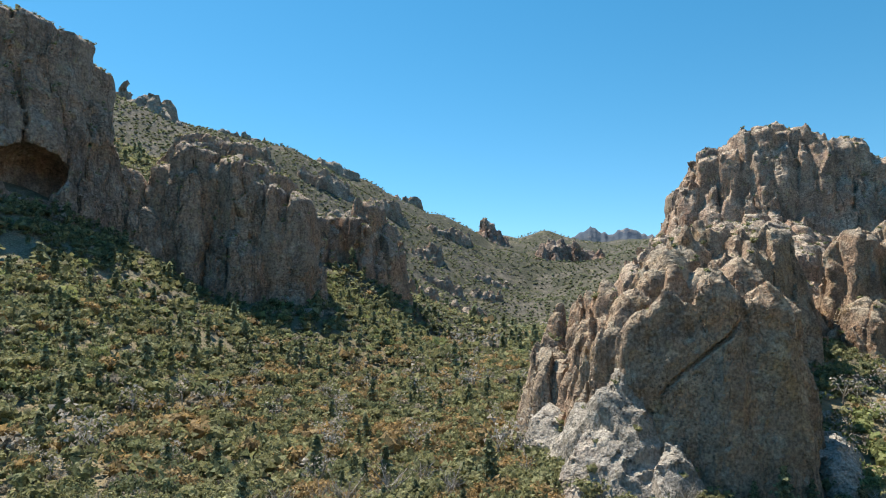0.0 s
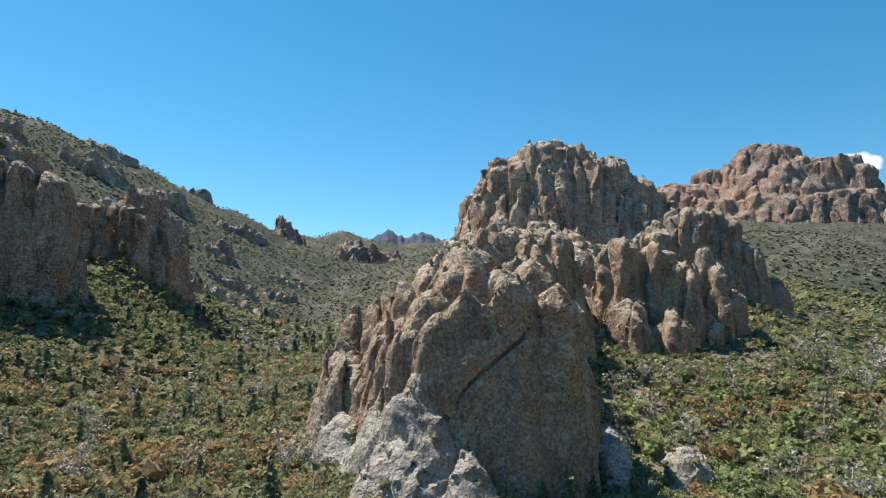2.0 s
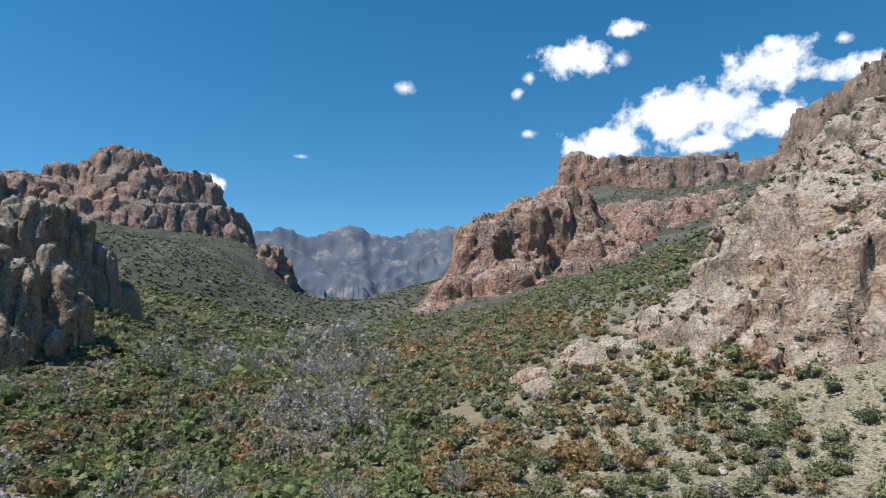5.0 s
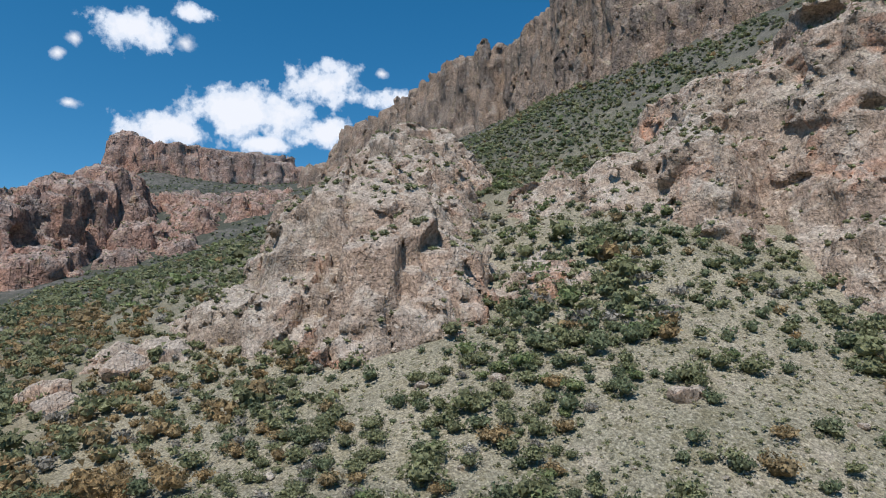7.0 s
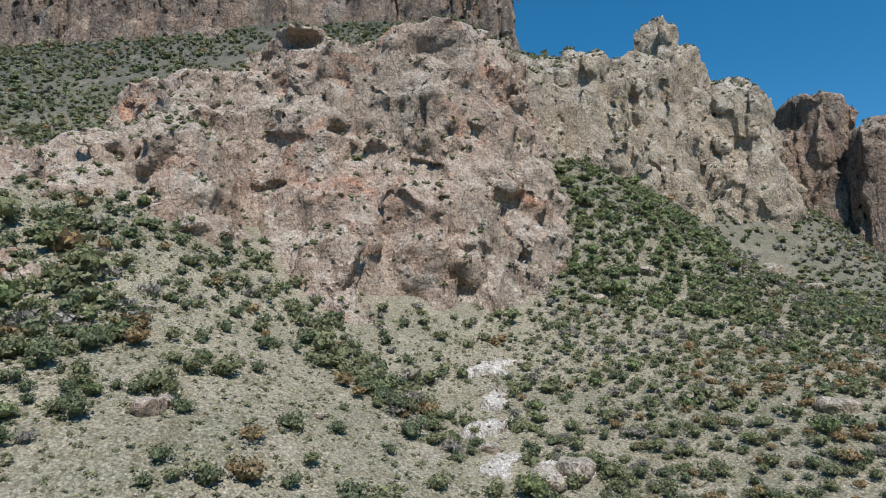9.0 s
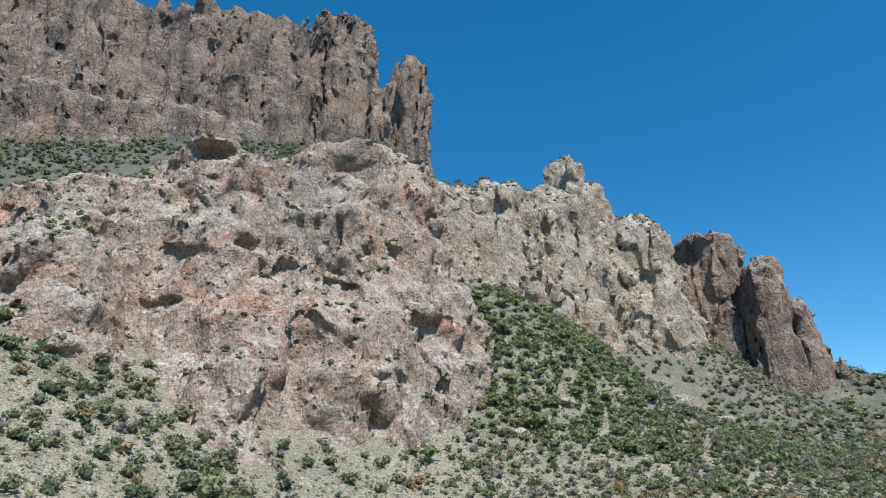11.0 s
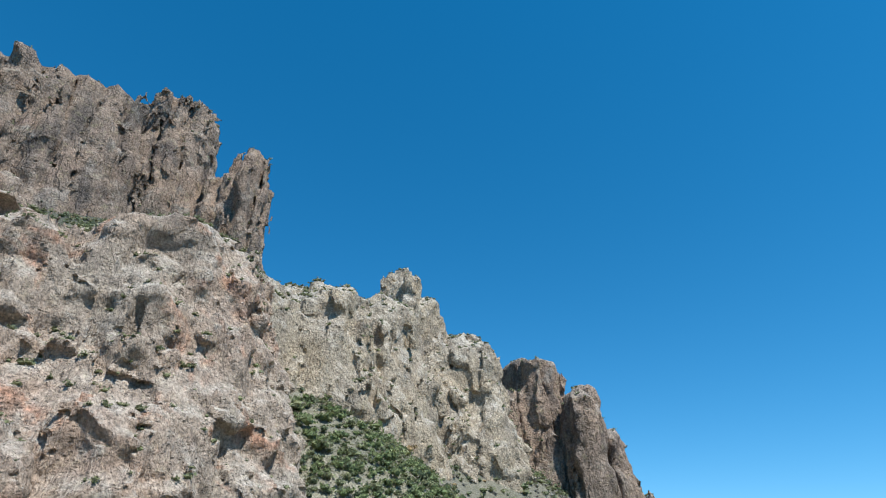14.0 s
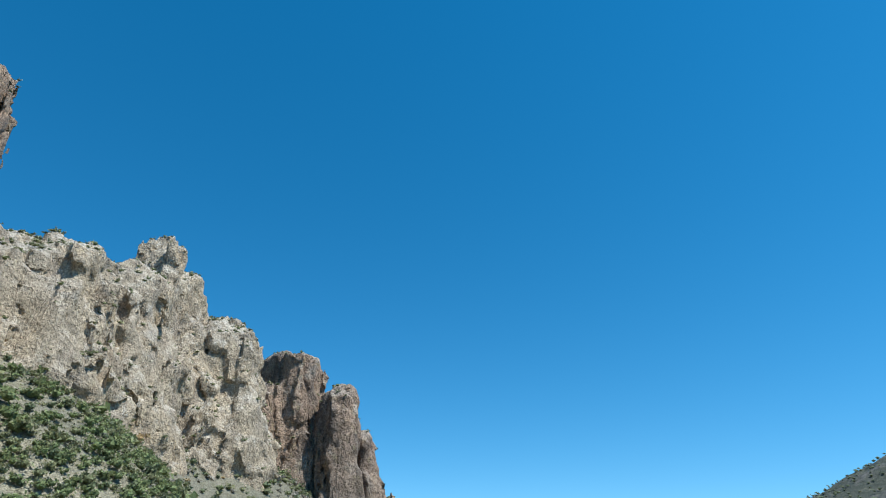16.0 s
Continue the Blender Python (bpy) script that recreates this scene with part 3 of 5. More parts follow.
# the spire: a smooth face under rounded heads, more heads behind, and its pale apron
rock_mass("rock_spire", "tall tan rock spire with lichened heads and a streaked face", [
    (52, 121.5, 14.5, 8.5, 100, 45.5, 2.5, 9), (56, 132, 12, 9, 30, 50, 5, 6),
    (51.4, 117.2, 3.9, 4.8, 10, 55, 5.5, 7), (60, 115.6, 3.6, 4.8, 10, 52.4, 5, 8), (46.8, 125, 2.6, 3, 0, 59, 6, 6), (56.2, 122, 2.4, 3, 0, 52, 5, 7),
    (43.6, 118, 2.4, 4, 10, 53, 5, 8), (38.8, 119.8, 2.6, 4.6, 10, 50.4, 5, 8), (35, 127.5, 2.4, 4.2, 20, 46.6, 5, 6),
    (52, 141, 4.2, 4.4, 0, 62.5, 5, 4), (46.5, 138, 3.6, 4, 0, 58.5, 5, 4), (41, 135, 3.8, 4.2, 0, 54, 5, 4), (58, 138, 4.2, 4.6, 0, 59, 5, 5),
    (64.5, 133, 4.4, 4.6, 0, 57.5, 5, 5), (68, 128, 3.6, 4.2, 0, 52, 5, 7), (50, 148, 12, 9, 40, 51, 5, 4)],
    ROCK_SPIRE, 0.55, 9, 1.4, 57, 2.0, 0, 0.16, 0.9, 0.8, seed=3, block=4, tall=2.2, crown=0.12, broken=0.3, blend=0.06, relief=0.08, fine=0.8,
    cleft=[(57, 112, 48.5, 51.5, 112.6, 43, 0.52), (51.5, 112.6, 43, 42.5, 113.6, 35.6, 0.48), (42.5, 113.6, 35.6, 37.5, 113.8, 30, 0.48),
           (45.4, 116, 51, 45.8, 114, 44, 0.5), (56, 116, 54, 56.2, 112, 48, 0.8)])
rock_mass("rock_shoulder", "jagged rock shoulder with pointed tops", [
    (33.5, 176, 3.0, 3.4, 0, 49, 5, 4), (37, 170.5, 3.0, 3.4, 0, 49.5, 5, 4), (39.5, 165, 3.4, 3.8, 0, 52.5, 5, 4), (42, 158, 4, 4.4, 10, 54, 5, 4),
    (35.5, 152, 6, 5, 20, 44.5, 5, 3.5), (29, 160, 8, 5, 20, 39.5, 6, 2.6), (27, 168, 6, 4.4, 10, 40, 5, 4), (41, 148, 6, 6, 30, 52, 5, 5), (36, 138, 5, 6, 20, 45, 5, 3.5),
    (38, 164, 13, 6, 10, 43, 5, 3)],
    ROCK_SPIRE, 0.65, 5.5, 1.3, 20, 2.5, 0.5, 0.08, 1.2, 0.8, seed=4, crown=0.25, tall=2.5, broken=0.4, blend=0.1, relief=0.15, block=3.5)
rock_mass("rock_slab", "pale grey sloping rock slabs at the foot of a spire", [
    (35.5, 119, 5, 4, 20, 37, 6, 1.7), (32, 117, 6, 5, 20, 33.5, 6, 1.5), (28, 115, 7, 6, 20, 27, 6, 1.3), (24, 112, 8, 7, 30, 21.5, 6, 1.1), (30, 128, 10, 5, 10, 30, 7, 1.4), (25, 146, 12, 6, 10, 26, 8, 1.3), (79, 128, 16, 6, 35, 23, 6, 1.6), (88, 112, 5, 4, 20, 21, 4, 3),
    (72, 116, 7, 4, 20, 23, 5, 2)],
    ROCK_SLAB, 0.7, 12, 1.6, 150, 0.8, 0, 0.2, 1.2, 0.9, seed=6, blend=0.1, block=3, tall=0.9, broken=0.4)
rock_mass("rock_tower", "cluster of weathered tan rock towers", [
    (80, 172, 22, 11, 30, 56, 8, 4), (94, 200, 20, 15, 30, 67, 8, 4), (112, 246, 30, 20, 30, 78, 8, 2.4), (70, 152, 12, 9, 30, 54, 6, 5),
    (84, 199, 4.6, 5, 0, 76, 6, 5), (93, 196, 4.6, 5, 0, 73.5, 6, 5), (104, 194, 5, 5.4, 0, 75, 6, 6), (90, 184, 4.6, 5, 0, 66.5, 6, 5), (81, 178, 4.4, 5, 0, 64.5, 6, 5),
    (98, 187, 4.6, 5, 0, 67, 6, 6), (57, 167, 5, 5.4, 0, 65.5, 6, 4), (65, 172, 5, 5.4, 0, 67, 6, 4), (74, 187, 5, 5.4, 0, 71, 6, 4), (70, 163, 4.4, 5, 0, 60, 6, 5),
    (76, 158, 4.4, 5, 0, 57, 6, 5), (60, 156, 4.4, 5, 0, 60, 6, 4)],
    ROCK_SPIRE, 1.1, 7, 1.4, 20, 3, 0.45, 0.09, 1.4, 0.8, seed=5, blend=0.12, crown=0.22, broken=0.42, tall=2.6, block=5, relief=0.15)
rock_mass("rock_tower", "row of blocky rock pinnacles over a wooded gully", [
    (159, 238, 8, 9, 60, 77.5, 6, 8), (171, 231, 6.6, 8, 60, 76, 6, 8), (165, 246, 12, 10, 60, 70, 5, 7), (178, 223, 5.6, 7, 60, 67.5, 6, 7), (195, 228, 6.6, 9, 60, 71, 6, 7),
    (187, 233, 6, 8, 60, 66, 6, 7), (206, 229, 5, 8, 60, 58, 6, 5), (152, 224, 9, 8, 60, 51, 7, 4), (168, 218, 8, 7, 60, 46, 7, 4), (188, 219, 7, 6, 60, 47, 7, 4),
    (212, 262, 18, 10, 50, 66, 8, 5), (226, 300, 14, 12, 60, 93, 8, 5), (240, 291, 9, 12, 60, 102, 7, 6), (256, 288, 8.4, 12, 60, 99, 7, 6), (266, 279, 7.4, 10, 60, 82, 7, 6),
    (276, 270, 6.6, 9, 60, 61, 6, 5), (247, 280, 9, 9, 60, 76, 8, 4)],
    ROCK_SPIRE, 1.2, 7, 1.4, 40, 3, 0.5, 0.06, 1.5, 0.8, seed=8, broken=0.42, relief=0.15, crown=0.22, tall=2.6, block=5, blend=0.15)
rock_mass("rock_peak", "great domed rock peak of jointed columns", [
    (228, 430, 26, 40, 110, 169, 8, 4), (202, 440, 24, 36, 105, 157, 10, 3.6), (255, 412, 27, 34, 105, 159, 14, 3.4), (184, 446, 18, 32, 100, 140, 12, 3), (276, 397, 20, 28, 100, 143, 16, 3), (289, 387, 14, 24, 100, 127, 14, 3),
    (190, 385, 58, 56, 60, 100, 20, 1.2), (150, 330, 50, 40, 30, 90, 16, 1.2)],
    ROCK_PEAK, 1.7, 11, 1.3, 20, 3.5, 0.7, 0.03, 2.0, 0.8, seed=12, blend=0.3, relief=0.5, crown=0.3, broken=0.45, tall=3.4, block=8, joint=0.5, fine=1.0)
# west side cliffs
rock_mass("rock_cliff", "tall shaded canyon cliff with vertical buttresses", [
    (-206, 284, 30, 30, 120, 185, 10, 6), (-188, 299, 16, 24, 120, 172, 12, 7), (-170, 314, 12, 18, 110, 128, 16, 4), (-158, 316, 11, 14, 110, 104, 14, 3)],
    ROCK_DARK, 1.5, 14, 1.3, 20, 4, 0.6, 0.06, 2.5, 0.8, seed=21, broken=0.4, tall=2.6, relief=0.5, blend=0.3, block=6, joint=0.45, carve=[(-180, 266, 104, 14, 22, 15)])
rock_mass("rock_cliff", "broad shaded rock buttress with jointed face", [
    (-149, 344, 11, 22, 100, 135, 10, 7), (-134, 348, 13, 26, 100, 145, 10, 7), (-112, 354, 15, 28, 100, 138, 12, 7), (-96, 355, 11, 24, 100, 126, 10, 6), (-84, 350, 8, 16, 100, 112, 10, 5)],
    ROCK_DARK, 1.4, 11, 1.3, 10, 4, 0.6, 0.06, 2.5, 0.8, seed=25, broken=0.42, tall=2.6, relief=0.5, blend=0.3, block=6, joint=0.45)
rock_mass("rock_cliff", "smaller shaded rock buttress above the woods", [
    (-80, 442, 11, 20, 100, 117, 10, 5), (-55, 450, 14, 22, 100, 123, 12, 5), (-42, 452, 8, 16, 100, 108, 10, 4)],
    ROCK_DARK, 1.7, 10, 1.3, 10, 5, 0.9, 0.05, 2.6, 0.8, seed=28, block=6, joint=0.45)
# pink ribs and cliffs on the south side
rock_mass("rock_rib", "pink and buff rock rib with a small cave", [
    (186, -40, 24, 20, 110, 72, 10, 2.2), (215, -36, 26, 26, 100, 88, 12, 1.8), (240, -22, 20, 14, 90, 82, 14, 1.8), (262, -62, 40, 26, 110, 108, 14, 1.5),
    (325, -92, 46, 30, 110, 135, 14, 1.5), (212, 0, 16, 12, 80, 56, 8, 1.6), (185, -62, 12, 10, 100, 62, 8, 1.6), (172, -72, 13, 8, 110, 64, 4, 1.2)],
    ROCK_PINK, 1.3, 12, 1.6, 100, 3, 0.3, 0.15, 3.0, 0.9, bench=0.7, broken=0.5, tall=1.0, crown=0.14, relief=0.3, carve=[(168, -50, 66, 7, 5, 4)], seed=33, blend=0.15, block=8)
rock_mass("rock_cliff", "high buff and pink cliff with caves and a dark cleft", [
    (200, -178, 40, 22, 100, 138, 12, 2.4), (160, -192, 30, 24, 110, 150, 8, 2.8), (122, -205, 24, 24, 120, 153, 8, 3.0), (100, -215, 14, 20, 120, 150, 8, 3.5),
    (160, -160, 40, 14, 110, 92, 10, 1.8), (120, -178, 24, 20, 120, 82, 10, 2.4), (262, -170, 46, 20, 85, 112, 10, 1.6), (96, -196, 14, 12, 120, 70, 8, 2),
    (184, -150, 26, 12, 150, 116, 14, 1.6), (198, -128, 22, 10, 140, 102, 10, 1.3), (214, -112, 16, 9, 130, 97, 6, 1.1), (176, -136, 20, 9, 120, 86, 8, 1.2), (140, -150, 18, 10, 120, 70, 8, 1.3)],
    ROCK_PINK, 1.3, 15, 1.6, 60, 4, 0, 0.14, 4.0, 0.9, bench=0.6, broken=0.5, tall=1.2, crown=0.14, relief=0.4, carve=[(150, -165, 139, 8, 6, 3.5), (109, -170, 109, 1.8, 8, 10), (131, -160, 104, 6, 4, 2)], seed=37, blend=0.12, block=11)
rock_mass("rock_cliff", "pale yellow cliff rising to a pinnacle", [
    (82, -285, 34, 26, 100, 165, 10, 5), (52, -316, 24, 22, 110, 173, 10, 5), (38, -338, 11, 12, 110, 202, 12, 7), (4, -348, 22, 18, 110, 169, 14, 5), (22, -343, 13, 14, 110, 184, 14, 3),
    (105, -262, 26, 26, 130, 160, 14, 4)],
    ROCK_PALE, 1.5, 13, 1.5, 30, 3, 0, 0.08, 3.5, 0.9, seed=41, blend=0.2, block=10, tall=1.8, crown=0.14, broken=0.5, relief=0.5, bench=0.4)
rock_mass("rock_outcrop", "low pale pink slabs showing through scrub", [
    (216, 36, 12, 5, 60, 38, 4, 1.0), (206, 20, 9, 5, 110, 41, 4, 1.0), (230, 16, 12, 5, 70, 47, 4, 1.0), (196, 44, 7, 4, 50, 30, 3, 1.0)],
    ROCK_PINK, 1.2, 10, 1.6, 60, 3, 0.3, 0.15, 2.0, 0.9, bench=0.6, broken=0.5, tall=0.8, crown=0.15, seed=48, block=4)
rock_mass("rock_slab", "white bedrock chute of a dry wash", [
    (61, -96, 5, 3, 12, 23, 1.5, 1.0), (64, -108, 10, 1.8, 12, 26.3, 1.5, 1.0), (68, -122, 10, 1.8, 16, 29.8, 1.5, 1.0), (74, -137, 10, 2.2, 28, 34.9, 1.5, 1.0), (49, -97, 5, 3.5, 70, 22, 2, 1.5)],
    ROCK_WHITE, 0.6, 5, 1.5, 20, 1.0, 0, 0.2, 1.0, 0.9, seed=49, broken=0.5, tall=0.8, block=2.5)
rock_mass("rock_fin", "upright grey-brown rock fin", [(-49, -396, 24, 18, 165, 168, 8, 9), (-30, -385, 14, 14, 160, 148, 8, 6)],
          ROCK_CAP, 1.4, 16, 1.6, 165, 3, 0.8, 0.12, 2.5, 0.8, seed=44, blend=0.2, broken=0.35, tall=2.5)
rock_mass("rock_fin", "steep narrow grey-brown rock fin", [(-70, -371, 20, 10, 200, 146, 12, 8), (-84, -373, 15, 12, 200, 124, 12, 4)],
          ROCK_CAP, 1.4, 16, 1.6, 200, 3, 0.8, 0.12, 2.5, 0.8, seed=46, blend=0.2, broken=0.35, tall=2.5)
# the mesa's cap
rock_mass("mesa_cliff", "long dark columnar cliff along the mesa's rim", [
    (318, -296, 56, 24, 58, 317, 5, 8), (252, -342, 44, 24, 56, 331, 5, 8), (203, -388, 26, 24, 100, 352, 5, 9), (166, -384, 18, 18, 110, 290, 10, 7), (143, -377, 12, 13, 110, 304, 3, 14), (146, -377, 15, 14, 110, 287, 4, 12),
    (420, -296, 80, 26, 100, 332, 6, 6), (560, -335, 110, 26, 95, 340, 8, 5), (290, -290, 80, 18, 58, 244, 10, 3)],
    ROCK_CAP, 2.4, 13, 1.2, 10, 2.5, 0.8, 0.02, 3.0, 0.8, seed=51, depth=24, joint=0.55, blend=0.2, relief=0.5, crown=0.42, block=9, tall=3.0, broken=0.62)
rock_mass("mesa_cliff", "distant stretch of the dark mesa cliff", [
    (820, -310, 190, 36, 88, 346, 8, 4), (1010, -280, 70, 40, 70, 344, 10, 3), (1062, -215, 45, 40, 70, 278, 14, 2)],
    ROCK_CAP, 4.5, 18, 1.2, 10, 5, 1.4, 0.015, 5, 0.8, seed=53, depth=30, blend=0.2, relief=0.6, crown=0.3)
rock_mass("red_promontory", "red rock promontory stepping up to a mesa", [
    (612, 209, 30, 20, 65, 48, 10, 1.5), (640, 190, 30, 24, 65, 82, 14, 1.9), (692, 172, 32, 26, 75, 143, 10, 3), (728, 148, 38, 34, 80, 155, 10, 3), (772, 123, 30, 32, 80, 184, 14, 2.6),
    (836, 95, 50, 36, 80, 206, 14, 2.4), (700, 140, 80, 36, 80, 106, 20, 1.5), (670, 165, 40, 30, 70, 96, 20, 1.5)],
    ROCK_FAR, 3.4, 20, 1.3, 10, 4, 0.4, 0.05, 4, 0.9, broken=0.6, relief=0.4, blend=0.25, bench=1.8, carve=[(668, 138, 104, 18, 16, 14)], seed=57, depth=30, block=8, tall=2.0)
SLOPE_ROCKS = [(900, 54, 60, 36, 130), (921, 0, 60, 40, 100), (957, -60, 60, 40, 90), (991, -116, 60, 40, 90), (820, -5, 50, 26, 100), (780, 48, 46, 26, 110), (777, 100, 40, 26, 110),
               (837, -64, 46, 26, 90), (866, 60, 40, 22, 120), (880, -20, 50, 24, 100), (900, -100, 50, 24, 90), (720, 60, 40, 18, 110), (745, 10, 40, 16, 100)]
rock_mass("rock_slope", "broken dark rock bands down a mesa's flank", [
    (x, y, a, b, h, float(ground_z(x, y)) + 9, 6, 1.5) for x, y, a, b, h in SLOPE_ROCKS],
    ROCK_FAR, 3.6, 16, 1.3, 10, 5, 0.6, 0.05, 4, 0.9, broken=0.7, relief=0.5, blend=0.3, bench=2.0, seed=59, depth=24, block=8, tall=2.0)
rock_mass("mesa_butte", "flat-topped mesa with a banded rim cliff", [
    (1352, -40, 160, 70, 178, 352, 8, 6), (1340, -180, 70, 60, 178, 330, 10, 4), (1322, 105, 40, 36, 90, 364, 6, 6)],
    ROCK_FAR, 4.6, 24, 1.2, 10, 4, 1.0, 0.05, 4, 0.8, seed=61, bench=2.0, depth=34, broken=0.5, relief=0.5, blend=0.25, block=10, tall=2.0)
rock_mass("mesa_butte", "red layered butte with stepped cliff bands", [
    (1090, 1048, 52, 50, 137, 388, 12, 1.6), (1118, 1028, 146, 66, 137, 348, 10, 5), (1192, 930, 40, 50, 137, 322, 12, 4), (1020, 1120, 50, 50, 137, 340, 12, 4),
    (1085, 1000, 215, 92, 137, 268, 14, 3), (940, 1140, 90, 60, 137, 306, 20, 2.5), (1170, 850, 46, 50, 137, 228, 16, 2)],
    ROCK_FAR, 4.8, 24, 1.2, 10, 6, 0.9, 0.05, 5, 0.9, seed=64, depth=40, broken=0.4, relief=0.35, blend=0.2, crown=0.15, tall=2.4, bench=2.4, block=9, joint=0.45)
for i, lump in enumerate([(-398, 812, 46, 40, 60, 326, 34, 1.6), (-475, 857, 13, 13, 30, 352, 8, 4), (-459, 866, 11, 11, 30, 359, 8, 5), (-330, 985, 60, 24, 40, 324, 14, 3),
                          (-210, 1120, 60, 24, 50, 306, 14, 3), (-90, 1215, 50, 20, 60, 258, 12, 3)]):
    rock_mass("ridge_crag", "dark rocky crag along the western skyline", [lump], ROCK_DARK, 4.0, 18, 1.3, 30, 5, 0.4, 0.1, 3, 0.9, seed=71 + i, depth=24, broken=0.5, blend=0.3, crown=0.3, tall=2.0)
for i, (x, y, a, b, h, up) in enumerate([(-20, 560, 22, 10, 60, 8), (20, 640, 26, 10, 60, 9), (-70, 640, 24, 12, 60, 10), (40, 760, 30, 12, 60, 9), (-30, 820, 34, 12, 60, 12), (-120, 700, 40, 14, 70, 12),
                                         (-60, 540, 26, 12, 80, 9), (-180, 830, 46, 16, 60, 13), (-110, 930, 44, 16, 60, 12), (60, 880, 36, 12, 60, 9), (-200, 620, 40, 16, 60, 14),
                                         (-10, 700, 30, 10, 70, 8), (-260, 760, 44, 16, 50, 14), (0, 1010, 50, 16, 60, 12), (-90, 780, 34, 12, 70, 10)]):
    rock_mass("slope_crag", "grey crag on a wooded slope", [(x, y, a, b, h, float(ground_z(x, y)) + up, 7, 2)], ROCK_DARK, 2.8, 10, 1.3, 30, 6, 1.0, 0.04, 3, 0.9,
              seed=81 + i, depth=18, broken=0.7, crown=0.35, tall=2.2)
rock_mass("rock_outcrop", "reddish rock knob on a ridge", [(1120, 705, 34, 26, 60, 168, 10, 2.5)], ROCK_FAR, 3.6, 16, 1.2, 10, 8, 1.6, 0.04, 5, 0.9, seed=66)
rock_mass("rock_outcrop", "grey knob on the skyline", [(93, 1251, 15, 13, 60, 212, 9, 1.5)], ROCK_FAR, 3.0, 14, 1.2, 10, 6, 1.4, 0.04, 5, 0.9, seed=67)
rock_mass("rock_outcrop", "reddish crag above the side canyon", [(205, 1085, 34, 30, 90, 152, 10, 2.5), (255, 1075, 26, 26, 90, 136, 12, 2.5)],
          ROCK_FAR, 3.6, 16, 1.2, 10, 8, 1.6, 0.04, 5, 0.9, seed=68)


# ---- far mountains ----
def far_range(name, label, ridge, material, width=500, seed=1):
    """A far range: heights along headings (degrees, distance, top)."""
    heads = np.array([a for a, _, _ in ridge])
    a = np.linspace(heads[0], heads[-1], 160)
    d = np.interp(a, heads, [r for _, r, _ in ridge])
    top = np.interp(a, heads, [t for _, _, t in ridge])
    top = top + 18 * fbm2(a * 1.6, a * 0 + seed, 4, seed)
    s = np.linspace(-1, 1, 61)
    aa, ss = np.meshgrid(a, s, indexing="ij")
    dd = d[:, None] + ss * width * 1.2
    x, y = dd * np.sin(np.radians(aa)), dd * np.cos(np.radians(aa))
    gully = np.abs(fbm2(x / 170, y / 170, 5, seed + 3))
    fall = np.abs(ss) ** 1.1
    z = 20 + (top[:, None] - 20) * (1 - fall) - 85 * gully * np.sin(np.clip(fall, 0, 1) * math.pi) - 20 * fall
    v = np.stack([x, y, z], -1).reshape(-1, 3)
    i = np.arange(len(v)).reshape(aa.shape)
    q = np.stack([i[:-1, :-1], i[:-1, 1:], i[1:, 1:], i[1:, :-1]], -1).reshape(-1, 4)
    tagged(new(name, grid_mesh(name, v, q, material)), label, "mountain", kind="structure")


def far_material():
    m = Mat("hazed_forest", 0.95, 0.05)
    # the bluish air haze of distance is mixed into the forest's base colours
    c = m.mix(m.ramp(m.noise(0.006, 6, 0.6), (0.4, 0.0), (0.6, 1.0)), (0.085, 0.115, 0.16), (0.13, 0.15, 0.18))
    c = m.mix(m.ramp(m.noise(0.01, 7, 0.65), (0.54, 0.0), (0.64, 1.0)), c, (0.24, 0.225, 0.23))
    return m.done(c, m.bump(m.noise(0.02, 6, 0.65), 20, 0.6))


HAZED_FOREST = far_material()
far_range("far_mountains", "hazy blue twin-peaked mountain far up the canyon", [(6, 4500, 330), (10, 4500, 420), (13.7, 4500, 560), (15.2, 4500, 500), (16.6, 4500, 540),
          (20, 4500, 440), (28, 4500, 300)], HAZED_FOREST, 500, 3)
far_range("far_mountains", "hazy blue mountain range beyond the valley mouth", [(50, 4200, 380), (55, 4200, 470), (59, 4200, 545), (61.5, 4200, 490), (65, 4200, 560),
          (68.3, 4200, 495), (72.3, 4200, 560), (77, 4200, 575), (84, 4200, 560), (92, 4200, 500)], HAZED_FOREST, 620, 5)
far_range("near_foothill", "low rounded foothill in the valley mouth", [(60, 2500, 60), (64.5, 2500, 128), (68, 2500, 70)], HAZED_FOREST, 240, 7)


